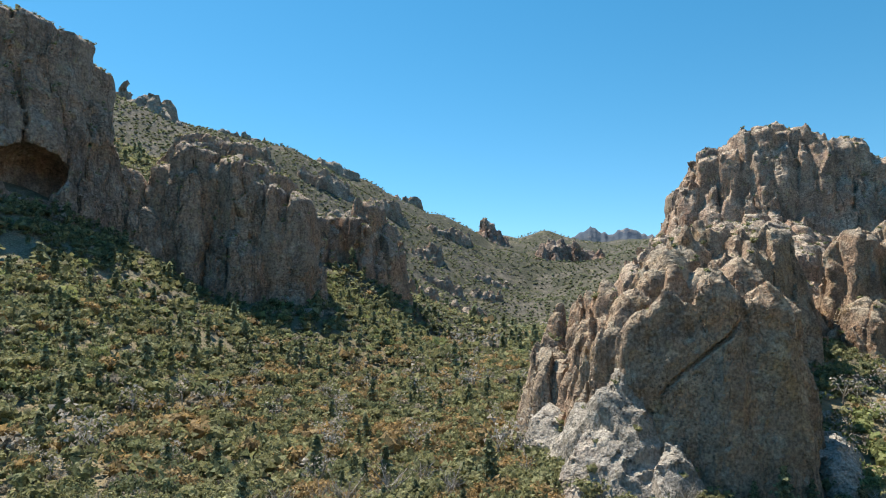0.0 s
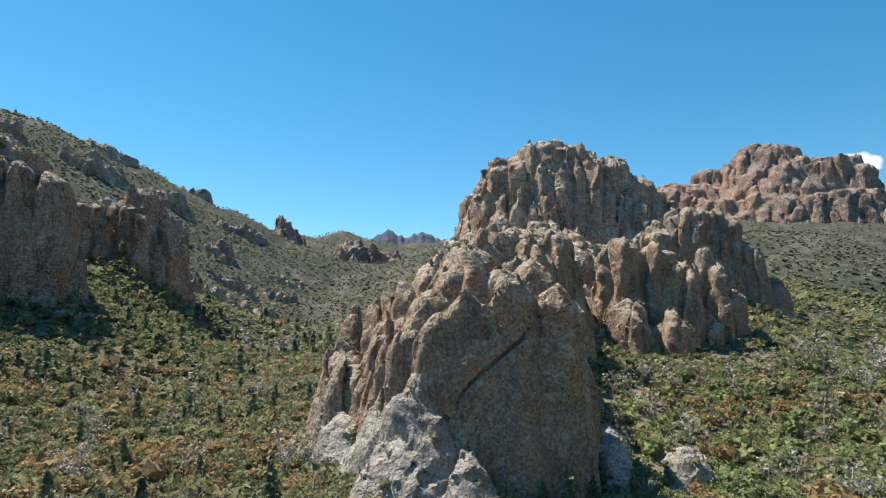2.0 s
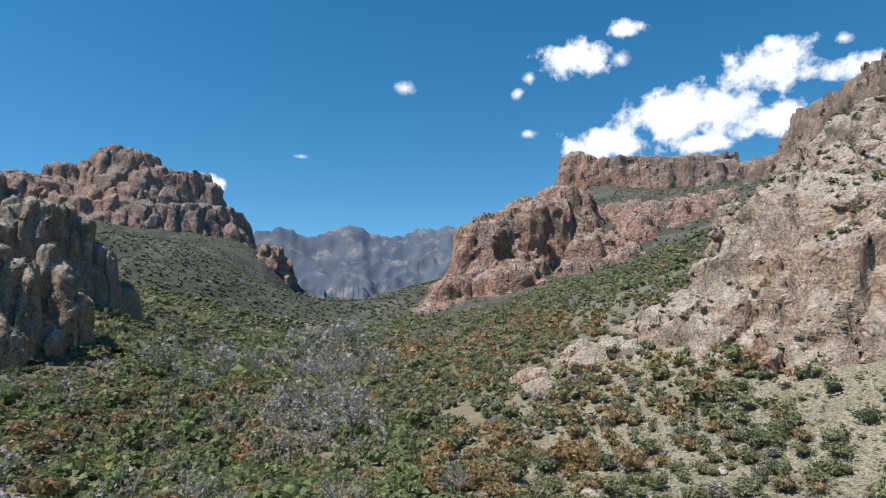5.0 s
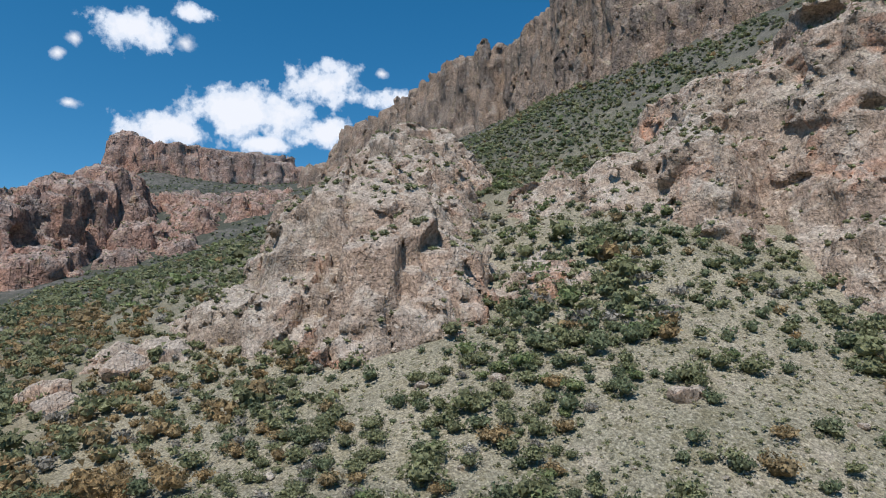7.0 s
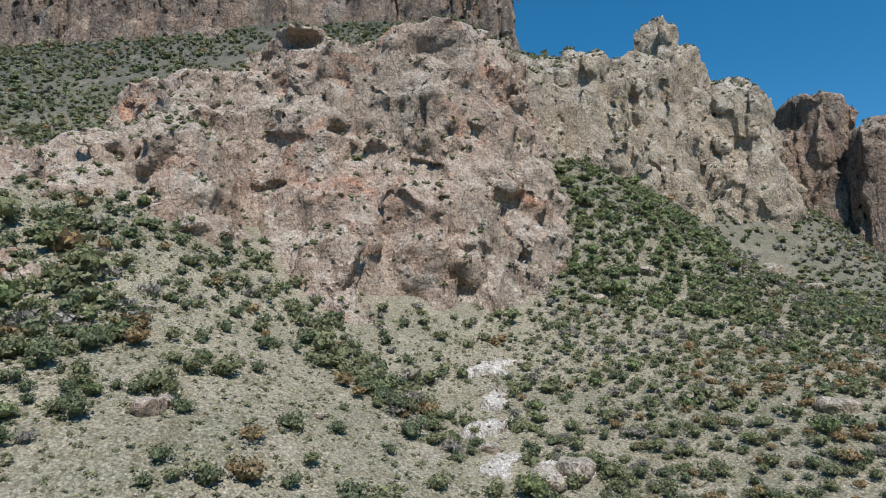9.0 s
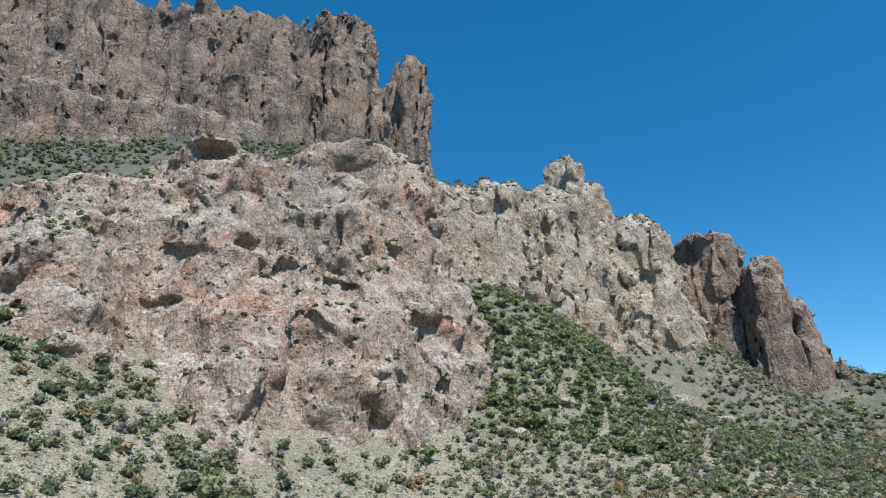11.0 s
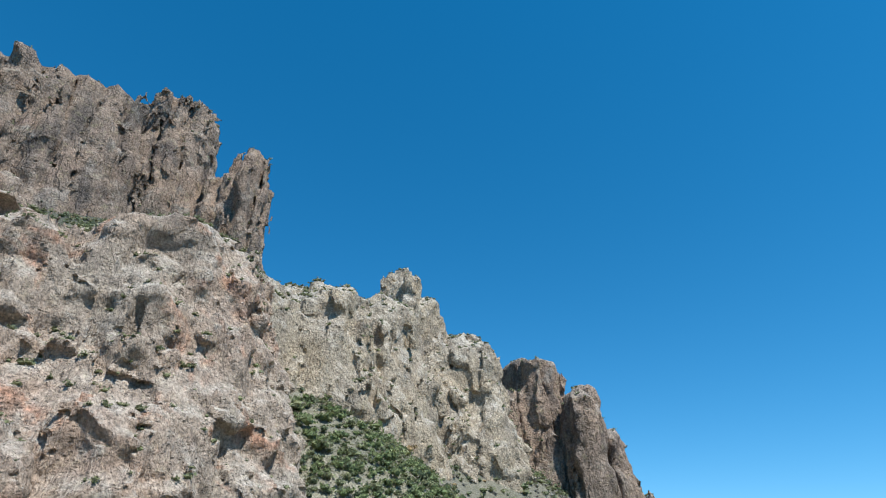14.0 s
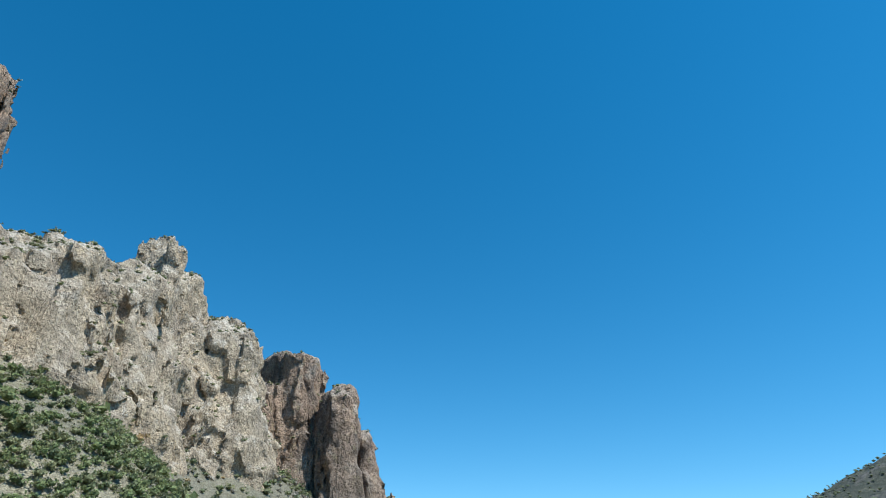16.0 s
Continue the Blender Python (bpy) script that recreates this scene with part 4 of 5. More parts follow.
# ---- clouds, far behind everything ----
def cloud_material(lo=0.42, hi=0.58):
    m = bpy.data.materials.new("cloud")
    m.use_nodes = True
    t = m.node_tree
    t.nodes.clear()
    out, mix = t.nodes.new("ShaderNodeOutputMaterial"), t.nodes.new("ShaderNodeMixShader")
    clear, glow = t.nodes.new("ShaderNodeBsdfTransparent"), t.nodes.new("ShaderNodeEmission")
    coord, pos = t.nodes.new("ShaderNodeTexCoord"), t.nodes.new("ShaderNodeNewGeometry")
    n = t.nodes.new("ShaderNodeTexNoise")
    n.inputs["Scale"].default_value, n.inputs["Detail"].default_value, n.inputs["Roughness"].default_value = 0.006, 8, 0.6
    length = t.nodes.new("ShaderNodeVectorMath")
    length.operation = "LENGTH"
    t.links.new(coord.outputs["Object"], length.inputs[0])
    t.links.new(pos.outputs["Position"], n.inputs["Vector"])
    fall = t.nodes.new("ShaderNodeMath")
    fall.operation = "MULTIPLY_ADD"
    fall.inputs[1].default_value, fall.inputs[2].default_value = -0.62, 0.36
    t.links.new(length.outputs["Value"], fall.inputs[0])
    add = t.nodes.new("ShaderNodeMath")
    t.links.new(fall.outputs[0], add.inputs[0])
    t.links.new(n.outputs[0], add.inputs[1])
    ramp = t.nodes.new("ShaderNodeValToRGB")
    ramp.color_ramp.elements[0].position, ramp.color_ramp.elements[1].position = lo, hi
    t.links.new(add.outputs[0], ramp.inputs[0])
    tone = t.nodes.new("ShaderNodeValToRGB")
    tone.color_ramp.elements[0].position, tone.color_ramp.elements[1].position = 0.45, 0.7
    tone.color_ramp.elements[0].color, tone.color_ramp.elements[1].color = (0.62, 0.74, 0.88, 1), (0.93, 0.95, 0.97, 1)
    t.links.new(add.outputs[0], tone.inputs[0])
    t.links.new(tone.outputs[0], glow.inputs["Color"])
    t.links.new(ramp.outputs[0], mix.inputs[0])
    t.links.new(clear.outputs[0], mix.inputs[1])
    t.links.new(glow.outputs[0], mix.inputs[2])
    t.links.new(mix.outputs[0], out.inputs[0])
    return m


CLOUD, WISP = cloud_material(), cloud_material(0.46, 0.85)


def cloud(head, up, wide, high, far=4750):
    """A cloud sheet: heading and height of its middle, its width and height, all in degrees."""
    k = 12
    g = np.linspace(-1, 1, k)
    u, v = np.meshgrid(g, g, indexing="ij")
    pts = np.stack([u, v, -0.05 * (u * u + v * v)], -1).reshape(-1, 3)
    i = np.arange(k * k).reshape(k, k)
    q = np.stack([i[:-1, :-1], i[1:, :-1], i[1:, 1:], i[:-1, 1:]], -1).reshape(-1, 4)
    ob = new("cloud", grid_mesh("cloud", pts, q, CLOUD if wide > 4 else WISP))
    a, e = radians(head), radians(up)
    mid = Vector((math.sin(a) * math.cos(e), math.cos(a) * math.cos(e), math.sin(e))) * far + Vector((20, 10, 50))
    s = far * math.tan(radians(0.5))
    ob.matrix_world = look(mid, (20, 10, 50)) @ pose(0, 0, 0, 0, 180, 0) @ Matrix.Diagonal((wide * s, high * s, 60, 1))
    tagged(ob, "small white fair-weather cloud", "cloud", kind="structure")


for spec in ((96, 16.2, 17, 7), (86.2, 21.6, 9, 4.8), (108.9, 17.9, 6.5, 3), (88.9, 14.1, 12, 4.5), (96.8, 13.6, 7, 2.6), (102, 19, 11, 6), (102.6, 14.9, 8.5, 4.6),
             (81.9, 20.3, 2.2, 2), (80.8, 19, 1.8, 1.8), (81.7, 15.4, 3, 1.4), (90.7, 23.7, 5, 2.2), (90.2, 21.3, 3.4, 2.4), (107.6, 20.2, 2, 1.4),
             (52.9, 10.4, 5, 2.6), (70, 19.5, 3.6, 2.2), (60.6, 13.2, 2.6, 1)):
    cloud(*spec)


# ---- plants ----
rng = np.random.default_rng(5)


def quads_at(centres, size, rng, facing=None, loose=0.55):
    """Small leaf sprays: one triangle at each centre, turned at random about the way that it faces."""
    n = len(centres)
    a = rng.normal(size=(n, 3))
    if facing is not None:
        f = np.asarray(facing, float) + rng.normal(size=(n, 3)) * loose
        f /= np.linalg.norm(f, axis=1, keepdims=True)
        a -= f * (a * f).sum(1, keepdims=True)
    a /= np.linalg.norm(a, axis=1, keepdims=True)
    b = np.cross(f, a) if facing is not None else rng.normal(size=(n, 3))
    b -= a * (a * b).sum(1, keepdims=True)
    b /= np.linalg.norm(b, axis=1, keepdims=True)
    s = (size * rng.uniform(0.6, 1.3, (n, 1)))
    c = np.asarray(centres)
    k = rng.uniform(0.7, 1.2, (n, 3, 1))
    v = np.stack([c - a * s * k[:, 0] - b * s * 0.6, c + a * s * k[:, 1] - b * s * 0.6, c + b * s * k[:, 2]], 1)
    return v.reshape(-1, 3), np.arange(n * 3).reshape(n, 3)


def stick(p0, p1, r0, r1, sides=4):
    """A tapered limb, as triangles."""
    p0, p1 = np.asarray(p0, float), np.asarray(p1, float)
    d = (p1 - p0) / (np.linalg.norm(p1 - p0) + 1e-9)
    a = np.cross(d, (0.3, 0.9, 0.2))
    a /= np.linalg.norm(a)
    b = np.cross(d, a)
    ang = np.arange(sides) * 2 * math.pi / sides
    ring = np.cos(ang)[:, None] * a + np.sin(ang)[:, None] * b
    v = np.concatenate([p0 + ring * r0, p1 + ring * r1])
    i = np.arange(sides)
    j = (i + 1) % sides
    return v, np.concatenate([np.stack([i, j, j + sides], -1), np.stack([i, j + sides, i + sides], -1)])


def gather(parts):
    vs, qs, n = [], [], 0
    for v, q in parts:
        vs.append(v)
        qs.append(q + n)
        n += len(v)
    return np.concatenate(vs), np.concatenate(qs)


def core(rng, x, y, z, rx, rz, small=False):
    """A rough lump of inner foliage: a jittered icosahedron or, small, an octahedron."""
    if small:
        v = np.array([(1, 0, 0), (-1, 0, 0), (0, 1, 0), (0, -1, 0), (0, 0, 1), (0, 0, -1)], float)
        q = np.array([(0, 2, 4), (2, 1, 4), (1, 3, 4), (3, 0, 4), (2, 0, 5), (1, 2, 5), (3, 1, 5), (0, 3, 5)])
    else:
        g = (1 + math.sqrt(5)) / 2
        v = np.array([(-1, g, 0), (1, g, 0), (-1, -g, 0), (1, -g, 0), (0, -1, g), (0, 1, g), (0, -1, -g), (0, 1, -g), (g, 0, -1), (g, 0, 1), (-g, 0, -1), (-g, 0, 1)]) / 1.9
        q = np.array([(0, 11, 5), (0, 5, 1), (0, 1, 7), (0, 7, 10), (0, 10, 11), (1, 5, 9), (5, 11, 4), (11, 10, 2), (10, 7, 6), (7, 1, 8),
                      (3, 9, 4), (3, 4, 2), (3, 2, 6), (3, 6, 8), (3, 8, 9), (4, 9, 5), (2, 4, 11), (6, 2, 10), (8, 6, 7), (9, 8, 1)])
    v = v * rng.uniform(0.72, 1.12, (len(v), 1))
    return v * (rx, rx, rz) + (x, y, z), q


def round_crown(rng, n, wide=1.0, high=1.0, leaf=0.14, cores=3):
    """A lobed crown of unit radius, base at 0: inner lumps under n leaf sprays."""
    lobes = [(rng.uniform(-0.5, 0.5), rng.uniform(-0.5, 0.5), rng.uniform(0.35, 0.8), rng.uniform(0.35, 0.6)) for _ in range(7)]
    pts, face = [], []
    for i in range(n):
        lx, ly, lz, r = lobes[i % len(lobes)]
        d = rng.normal(size=3)
        d[2] = abs(d[2]) * 0.9 - 0.35
        d /= np.linalg.norm(d)
        k = r * rng.uniform(0.7, 1.3)
        pts.append((wide * (lx + d[0] * k), wide * (ly + d[1] * k), high * max(0.06, lz + d[2] * k * rng.uniform(0.7, 1.0))))
        face.append((d[0], d[1], d[2] + 0.35))
    parts = [quads_at(pts, leaf, rng, face, 0.8)]
    if cores == 1:
        parts.append(core(rng, 0, 0, 0.5 * high, 0.66 * wide, 0.46 * high, n < 14))
    elif cores:
        for lx, ly, lz, r in sorted(lobes, key=lambda b: -b[3])[:cores]:
            parts.append(core(rng, wide * lx, wide * ly, high * lz * 0.85, wide * r * 0.78, high * r * 0.72))
    return gather(parts)


def pine_crown(rng, n, leaf=0.1):
    pts, face = [], []
    for i in range(n):
        h = rng.uniform(0.22, 1.0)
        r = 0.4 * (1.03 - h) ** 0.8 * rng.uniform(0.35, 1.05) * (0.62 + 0.38 * math.sin(h * 40))
        a = rng.uniform(0, 2 * math.pi)
        pts.append((r * math.cos(a), r * math.sin(a), h))
        face.append((math.cos(a) * 0.6, math.sin(a) * 0.6, 0.8))
    return quads_at(pts, leaf * 0.6, rng, face)


def bare_crown(rng, limbs, twigs):
    parts = [stick((0, 0, 0), (0.02, 0.01, 0.35), 0.03, 0.022)]
    ends = []
    for i in range(limbs):
        a, up = i * 2.4 + rng.uniform(0, 0.6), rng.uniform(0.25, 0.8)
        z0 = rng.uniform(0.2, 0.4)
        p0 = np.array((0.01, 0.01, z0))
        p1 = p0 + np.array((math.cos(a) * 0.3, math.sin(a) * 0.3, up * 0.6)) * rng.uniform(0.7, 1.1)
        parts.append(stick(p0, p1, 0.016, 0.006, 3))
        ends.append((p0, p1))
    for i in range(twigs):
        p0, p1 = ends[i % limbs]
        s = p0 + (p1 - p0) * rng.uniform(0.4, 1.0)
        e = s + rng.normal(size=3) * (0.11, 0.11, 0.08) + (0, 0, 0.09)
        parts.append(stick(s, e, 0.006, 0.002, 3))
    return gather(parts)


def templates(kind, n, leaf, count=5, cores=1):
    out = []
    for i in range(count):
        r = np.random.default_rng(100 + i)
        if kind == "pine":
            out.append(pine_crown(r, n * 2 + 16, leaf * 0.9))
        elif kind == "bare":
            twigs = bare_crown(r, max(4, n // 16), max(7, n // 5))
            far = round_crown(r, n, 0.42, 0.9, leaf * 0.16, 0)
            out.append(gather([twigs, far]) if n < 100 else twigs)
        else:
            out.append(round_crown(r, n, 1.0, 1.0, leaf, cores))
    return out


def trunk_of(kind):
    if kind == "pine":
        return stick((0, 0, -0.03), (0, 0, 0.9), 0.022, 0.006, 6)
    return gather([stick((0, 0, -0.2), (0.05, 0.02, 0.55), 0.09, 0.06, 6), stick((0.04, 0.02, 0.3), (0.4, 0.1, 0.8), 0.05, 0.02, 5),
                   stick((0.04, 0.02, 0.4), (-0.35, 0.2, 0.8), 0.045, 0.02, 5), stick((0.05, 0.02, 0.4), (0.0, -0.4, 0.85), 0.045, 0.02, 5)])


def rock_height(x, y):
    out = np.full(np.shape(x), -999.0)
    for lumps in ROCKS:
        out = np.maximum(out, envelope(lumps, x, y))
    return out


def scatter(lo, hi, spacing, rng):
    gx, gy = np.meshgrid(np.arange(lo[0], hi[0], spacing), np.arange(lo[1], hi[1], spacing), indexing="ij")
    return (gx + rng.uniform(-0.48, 0.48, gx.shape) * spacing).ravel(), (gy + rng.uniform(-0.48, 0.48, gy.shape) * spacing).ravel()


EYE = (20.0, 5.0)


def heading(x, y):
    return np.degrees(np.arctan2(x - EYE[0], y - EYE[1]))


def bump2(x, y, cx, cy, r):
    return np.exp(-((x - cx) ** 2 + (y - cy) ** 2) / (r * r))


def line_d(x, y, ax, ay, bx, by):
    t = np.clip(((x - ax) * (bx - ax) + (y - ay) * (by - ay)) / ((bx - ax) ** 2 + (by - ay) ** 2), 0, 1)
    return np.hypot(x - ax - t * (bx - ax), y - ay - t * (by - ay))


def plant_chance(x, y, z):
    """How thickly plants stand, 0..1, by the lie of the land."""
    p = np.full(x.shape, 0.42)
    north = (y > 45) & (x < 110)
    p = np.where(north, 0.98, p)
    p = np.where((x > 70) & (x < 140) & (y > 90) & (y < 200), 0.95, p)
    p = np.where((x > 60) & (y > 30) & (z < 26), 1.5, p)
    p = np.where((x > 110) & (y > -20) & (y < 110) & (z >= 17), 0.85, p)
    p = np.where((x > 75) & (x < 240) & (y > 110) & (y < 240), 1.5, p)
    spur = (x > 55) & (x < 160) & (y > -140) & (y < 5)
    p = np.where(spur, 0.2, p)
    p = np.where(spur & (z > 52), 0.42, p)
    p = np.where((x > 125) & (x < 185) & (y < -85) & (y > -150), 0.55, p)
    p = np.where((x > 105) & (x < 175) & (y > -60) & (y < 8), 0.9, p)
    p = np.where((x > 60) & (x < 125) & (y > -35) & (y < 30), 0.8, p)
    p = np.where((y < -90) & (x < 70), 0.56, p)
    p = np.where((y < -165) & (x < 70), 0.85, p)
    gully = np.minimum(line_d(x, y, 156, -104, 118, -122), line_d(x, y, 118, -122, 74, -95))
    p = np.where(gully < 7, 1.1, p)
    p = np.where(np.minimum(np.hypot(x - 158, y + 78), np.hypot(x - 138, y + 64)) < 19, 1.3, p)
    p = np.where(line_d(x, y, 118, -34, 140, -50) < 13, 0.95, p)
    p = np.where(line_d(x, y, 58, -90, 80, -148) < 3.2, 0.05, p)
    p = np.where((y < -185) & (y > -255) & (x > 15) & (x < 115), 0.85, p)
    p = np.where((x > 190) & (y < -110), 1.15, p)
    p = np.where((x > 190) & (y > 180) & (np.hypot(x, y) > 290), 1.1, p)
    patchy = np.clip(0.85 + 0.55 * fbm2(x / 30, y / 30, 3, 71), 0.15, 1.2)
    return p * np.where((y < -95) & (x < 75), np.maximum(patchy, 0.65), patchy)


def kinds_at(x, y, z, rng):
    """What grows where."""
    u = rng.uniform(size=x.shape)
    k = np.where(u < 0.5, "oak", np.where(u < 0.82, "juniper", np.where(u < 0.88, "green", np.where(u < 0.96, "dry", "rust"))))
    n2 = fbm2(x / 45, y / 45, 3, 81)
    creek = (z < 24) & (y > 25)
    north = creek & (x < 75)
    v = rng.uniform(size=x.shape)
    k = np.where(north, np.where(v < 0.018, "pine", np.where(v < 0.5, "oak", np.where(v < 0.7 + 0.18 * n2, "rust", np.where(v < 0.8, "dry", np.where(v < 0.83, "bare", "juniper"))))), k)
    k = np.where((y > 120) & (x < 60) & ~creek & (v < 0.06), "pine", k)
    east = (y > 20) & (x >= 75)
    k = np.where(east & creek, np.where(v < 0.46, "green", np.where(v < 0.74, "oak", np.where(v < 0.85 + 0.08 * n2, "rust", np.where(v < 0.94, "bare", "dry")))), k)
    k = np.where((y > -10) & (x > 110) & (z > 15) & (z < 45) & (y < 160), np.where(v < 0.27 + 0.3 * n2, "rust", np.where(v < 0.8, "oak", np.where(v < 0.93, "juniper", "dry"))), k)
    wash = np.minimum(line_d(x, y, 175, 98, 320, 178), line_d(x, y, 320, 178, 620, 300)) < 26 * (0.7 + 0.7 * n2)
    k = np.where(wash & (v < 0.24), "bare", k)
    k = np.where((y < -90) & (x < 70) & (v < 0.16), "dry", k)
    k = np.where((y < -80) & (y > -170) & (x < 30) & (v < 0.2), "rust", k)
    k = np.where((y < -185) & (y > -265) & (x > 10) & (x < 118), np.where(v < 0.5, "green", np.where(v < 0.85, "oak", "juniper")), k)
    return k


SIZE = {"oak": (2.1, 0.9), "juniper": (1.75, 1.05), "green": (2.4, 0.9), "rust": (2.1, 0.95), "dry": (1.7, 0.9), "bare": (6.5, 1.0), "pine": (5.9, 1.0)}
LABEL = {"oak": ("round olive-green scrub oak on the stony slope", "shrub", "scrub_oak"),
         "juniper": ("dense dark green juniper on the stony slope", "shrub", "juniper"),
         "green": ("bright green leafy bush among oaks", "shrub", "leafy_bush"),
         "rust": ("scrub oak in rusty orange autumn leaf", "shrub", "autumn_oak"),
         "dry": ("grey-brown half-dry shrub on the slope", "shrub", "dry_shrub"),
         "bare": ("pale grey leafless tree by the creek", "tree", "bare_tree"),
         "pine": ("tall dark green pine", "tree", "pine_tree")}


def make_thing(kind, variant):
    """One near plant: an Empty with a trunk and a crown."""
    name = LABEL[kind][2]
    root = new(name)
    r = np.random.default_rng(700 + variant)
    crown = pine_crown(r, 800, 0.1) if kind == "pine" else bare_crown(r, 14, 120) if kind == "bare" else round_crown(r, 760, 1.0, 1.0, 0.085, 5)
    for part_name, (v, q), mat in (("trunk", trunk_of(kind), PALE_BARK if kind == "bare" else BARK), ("crown", crown, LEAF[kind])):
        ob = new(part_name, grid_mesh(part_name, v, q, mat, False))
        ob.parent = root
    return tagged(root, LABEL[kind][0], LABEL[kind][1], "plants on the near slopes")


def plant_all():
    x, y = scatter((-330, -440), (560, 620), 3.5, rng)
    wx, wy = scatter((-200, 60), (60, 420), 3.9, rng)       # the woods stand closer than the scrub
    tx, ty = scatter((-60, -262), (122, -95), 3.3, rng)     # close brush on the talus
    x, y = np.concatenate([x, wx, tx]), np.concatenate([y, wy, ty])
    d, h = np.hypot(x - EYE[0], y - EYE[1]), heading(x, y)
    ok = ((d < 60) | (h > -44) | (h < -150)) & (d < 620)
    x, y = x[ok], y[ok]
    z = ground_z(x, y)
    ok = (rock_height(x, y) < z + 7) & (rng.uniform(size=x.shape) < plant_chance(x, y, z))
    x, y, z = x[ok], y[ok], z[ok]
    kind = kinds_at(x, y, z, rng)
    d = np.hypot(x - EYE[0], y - EYE[1])
    size = rng.lognormal(0, 0.28, x.shape)
    size = np.where((y < -95) & (x < 75), size * 0.72, size)
    size = np.where((y > 60) & (x < 60), size * 1.2, size)
    size = np.where((y < -190) & (x < 118), size * 1.35, size)
    size = np.where((x > 60) & (y > 30) & (z < 26), size * 1.25, size)
    size = np.where(np.minimum(np.hypot(x - 158, y + 78), np.hypot(x - 138, y + 64)) < 19, size * 1.35, size)
    size = np.where((x > 190) & (y > 180), size * 1.25, size)
    size = np.where((x > 190) & (y < -110), size * 0.9, size)
    order = np.argsort(np.where(d > 42, d, 9999))
    near = set(order[:300].tolist())
    first = {}
    for i in order[:300]:
        k, var = kind[i], int(i) % 3
        s, tall = SIZE[k]
        m = Matrix.Translation((x[i], y[i], z[i] - 0.12)) @ Matrix.Rotation(rng.uniform(0, 6.28), 4, "Z")
        if (k, var) not in first:
            first[k, var] = make_thing(k, var)
            ob = first[k, var]
            ob.matrix_basis = m
        else:
            ob = copy_thing(first[k, var], m)
        ob.scale = (s * size[i], s * size[i], s * size[i] * tall)
    rest = np.array([i for i in range(len(x)) if i not in near])
    for k in SIZE:
        groups = []
        for lo, hi, n, leaf, cores in ((0, 125, 240, 0.115, 3), (125, 260, 46, 0.19, 2), (260, 400, 12, 0.34, 1), (400, 900, 4, 0.5, 1)):
            sel = rest[(kind[rest] == k) & (d[rest] >= lo) & (d[rest] < hi)]
            if not len(sel):
                continue
            temps = templates(k, n, leaf * (0.8 if k == "pine" else 1.6 if k == "bare" else 1.0), 5, cores)
            for j, (tv, tq) in enumerate(temps):
                s = sel[j::len(temps)]
                if len(s):
                    groups.append(place(tv, tq, x[s], y[s], z[s], SIZE[k][0] * size[s], SIZE[k][1]))
        if groups:
            v, q = gather(groups)
            ob = new(LABEL[k][2] + "_cover", grid_mesh(k, v, q, LEAF[k], False))
            tagged(ob, LABEL[k][0].replace("on the stony slope", "growing over the slopes"), LABEL[k][1], kind="stuff")


def place(tv, tq, x, y, z, s, tall):
    a = rng.uniform(0, 6.28, x.shape)
    c, sn = np.cos(a)[:, None], np.sin(a)[:, None]
    vx = (tv[None, :, 0] * c - tv[None, :, 1] * sn) * s[:, None] + x[:, None]
    vy = (tv[None, :, 0] * sn + tv[None, :, 1] * c) * s[:, None] + y[:, None]
    vz = tv[None, :, 2] * s[:, None] * tall + z[:, None] - 0.1
    n = len(tv)
    q = tq[None] + (np.arange(len(x)) * n)[:, None, None]
    return np.stack([vx, vy, vz], -1).reshape(-1, 3), q.reshape(-1, tq.shape[1])


plant_all()


def far_scrub():
    """Scrub on the far slopes and on rock ledges."""
    groups = []
    x, y = scatter((-950, -750), (1600, 1500), 11.5, rng)
    nx, ny = scatter((-700, 200), (1000, 1150), 8.5, rng)
    nd = np.hypot(nx, ny)
    ok = (nd > 560) & (nd < 1120)
    x, y = np.concatenate([x, nx[ok]]), np.concatenate([y, ny[ok]])
    d, h = np.hypot(x - EYE[0], y - EYE[1]), heading(x, y)
    ok = (d > 590) & (d < 1750) & (((h > -42) & (h < 122)) | ((h < -112) & (h > -142))) & (rng.uniform(size=x.shape) < 0.75)
    x, y = x[ok], y[ok]
    z = ground_z(x, y)
    ok = rock_height(x, y) < z
    x, y, z = x[ok], y[ok], z[ok]
    temps = templates("oak", 1, 0.6)
    for j, (tv, tq) in enumerate(temps):
        s = slice(j, None, len(temps))
        groups.append(place(tv, tq, x[s], y[s], z[s], rng.uniform(2.0, 4.2, x[s].shape), 0.9))
    v, q = gather(groups)
    tagged(new("far_scrub", grid_mesh("far_scrub", v, q, LEAF["juniper"], False)), "dark scrub dotted over far slopes", "shrub", kind="stuff")
    groups = []
    temps = {k: templates("oak", n, leaf) for k, n, leaf in ((0, 9, 0.34), (1, 2, 0.5))}
    for name, c, step in ROCK_FACES:
        area = step * step
        far = step > 3
        want = {"rock_spire": 0.006, "rock_slab": 0.03, "rock_cliff": 0.075, "rock_rib": 0.05, "rock_slope": 0.02, "red_promontory": 0.01}.get(name, 0.026 if not far else 0.004)
        c = c[rng.uniform(size=len(c)) < want * area]
        for j in range(5):
            s = c[j::5]
            if len(s):
                tv, tq = temps[1 if far else 0][j]
                groups.append(place(tv, tq, s[:, 0], s[:, 1], s[:, 2] - 0.2, rng.uniform(0.5, 1.4, len(s)) ** 1.6 * (1.5 if far else 1.1), 0.9))
    v, q = gather(groups)
    tagged(new("ledge_shrubs", grid_mesh("ledge_shrubs", v, q, LEAF["oak"], False)), "small green shrubs rooted on rock ledges", "shrub", kind="stuff")


far_scrub()


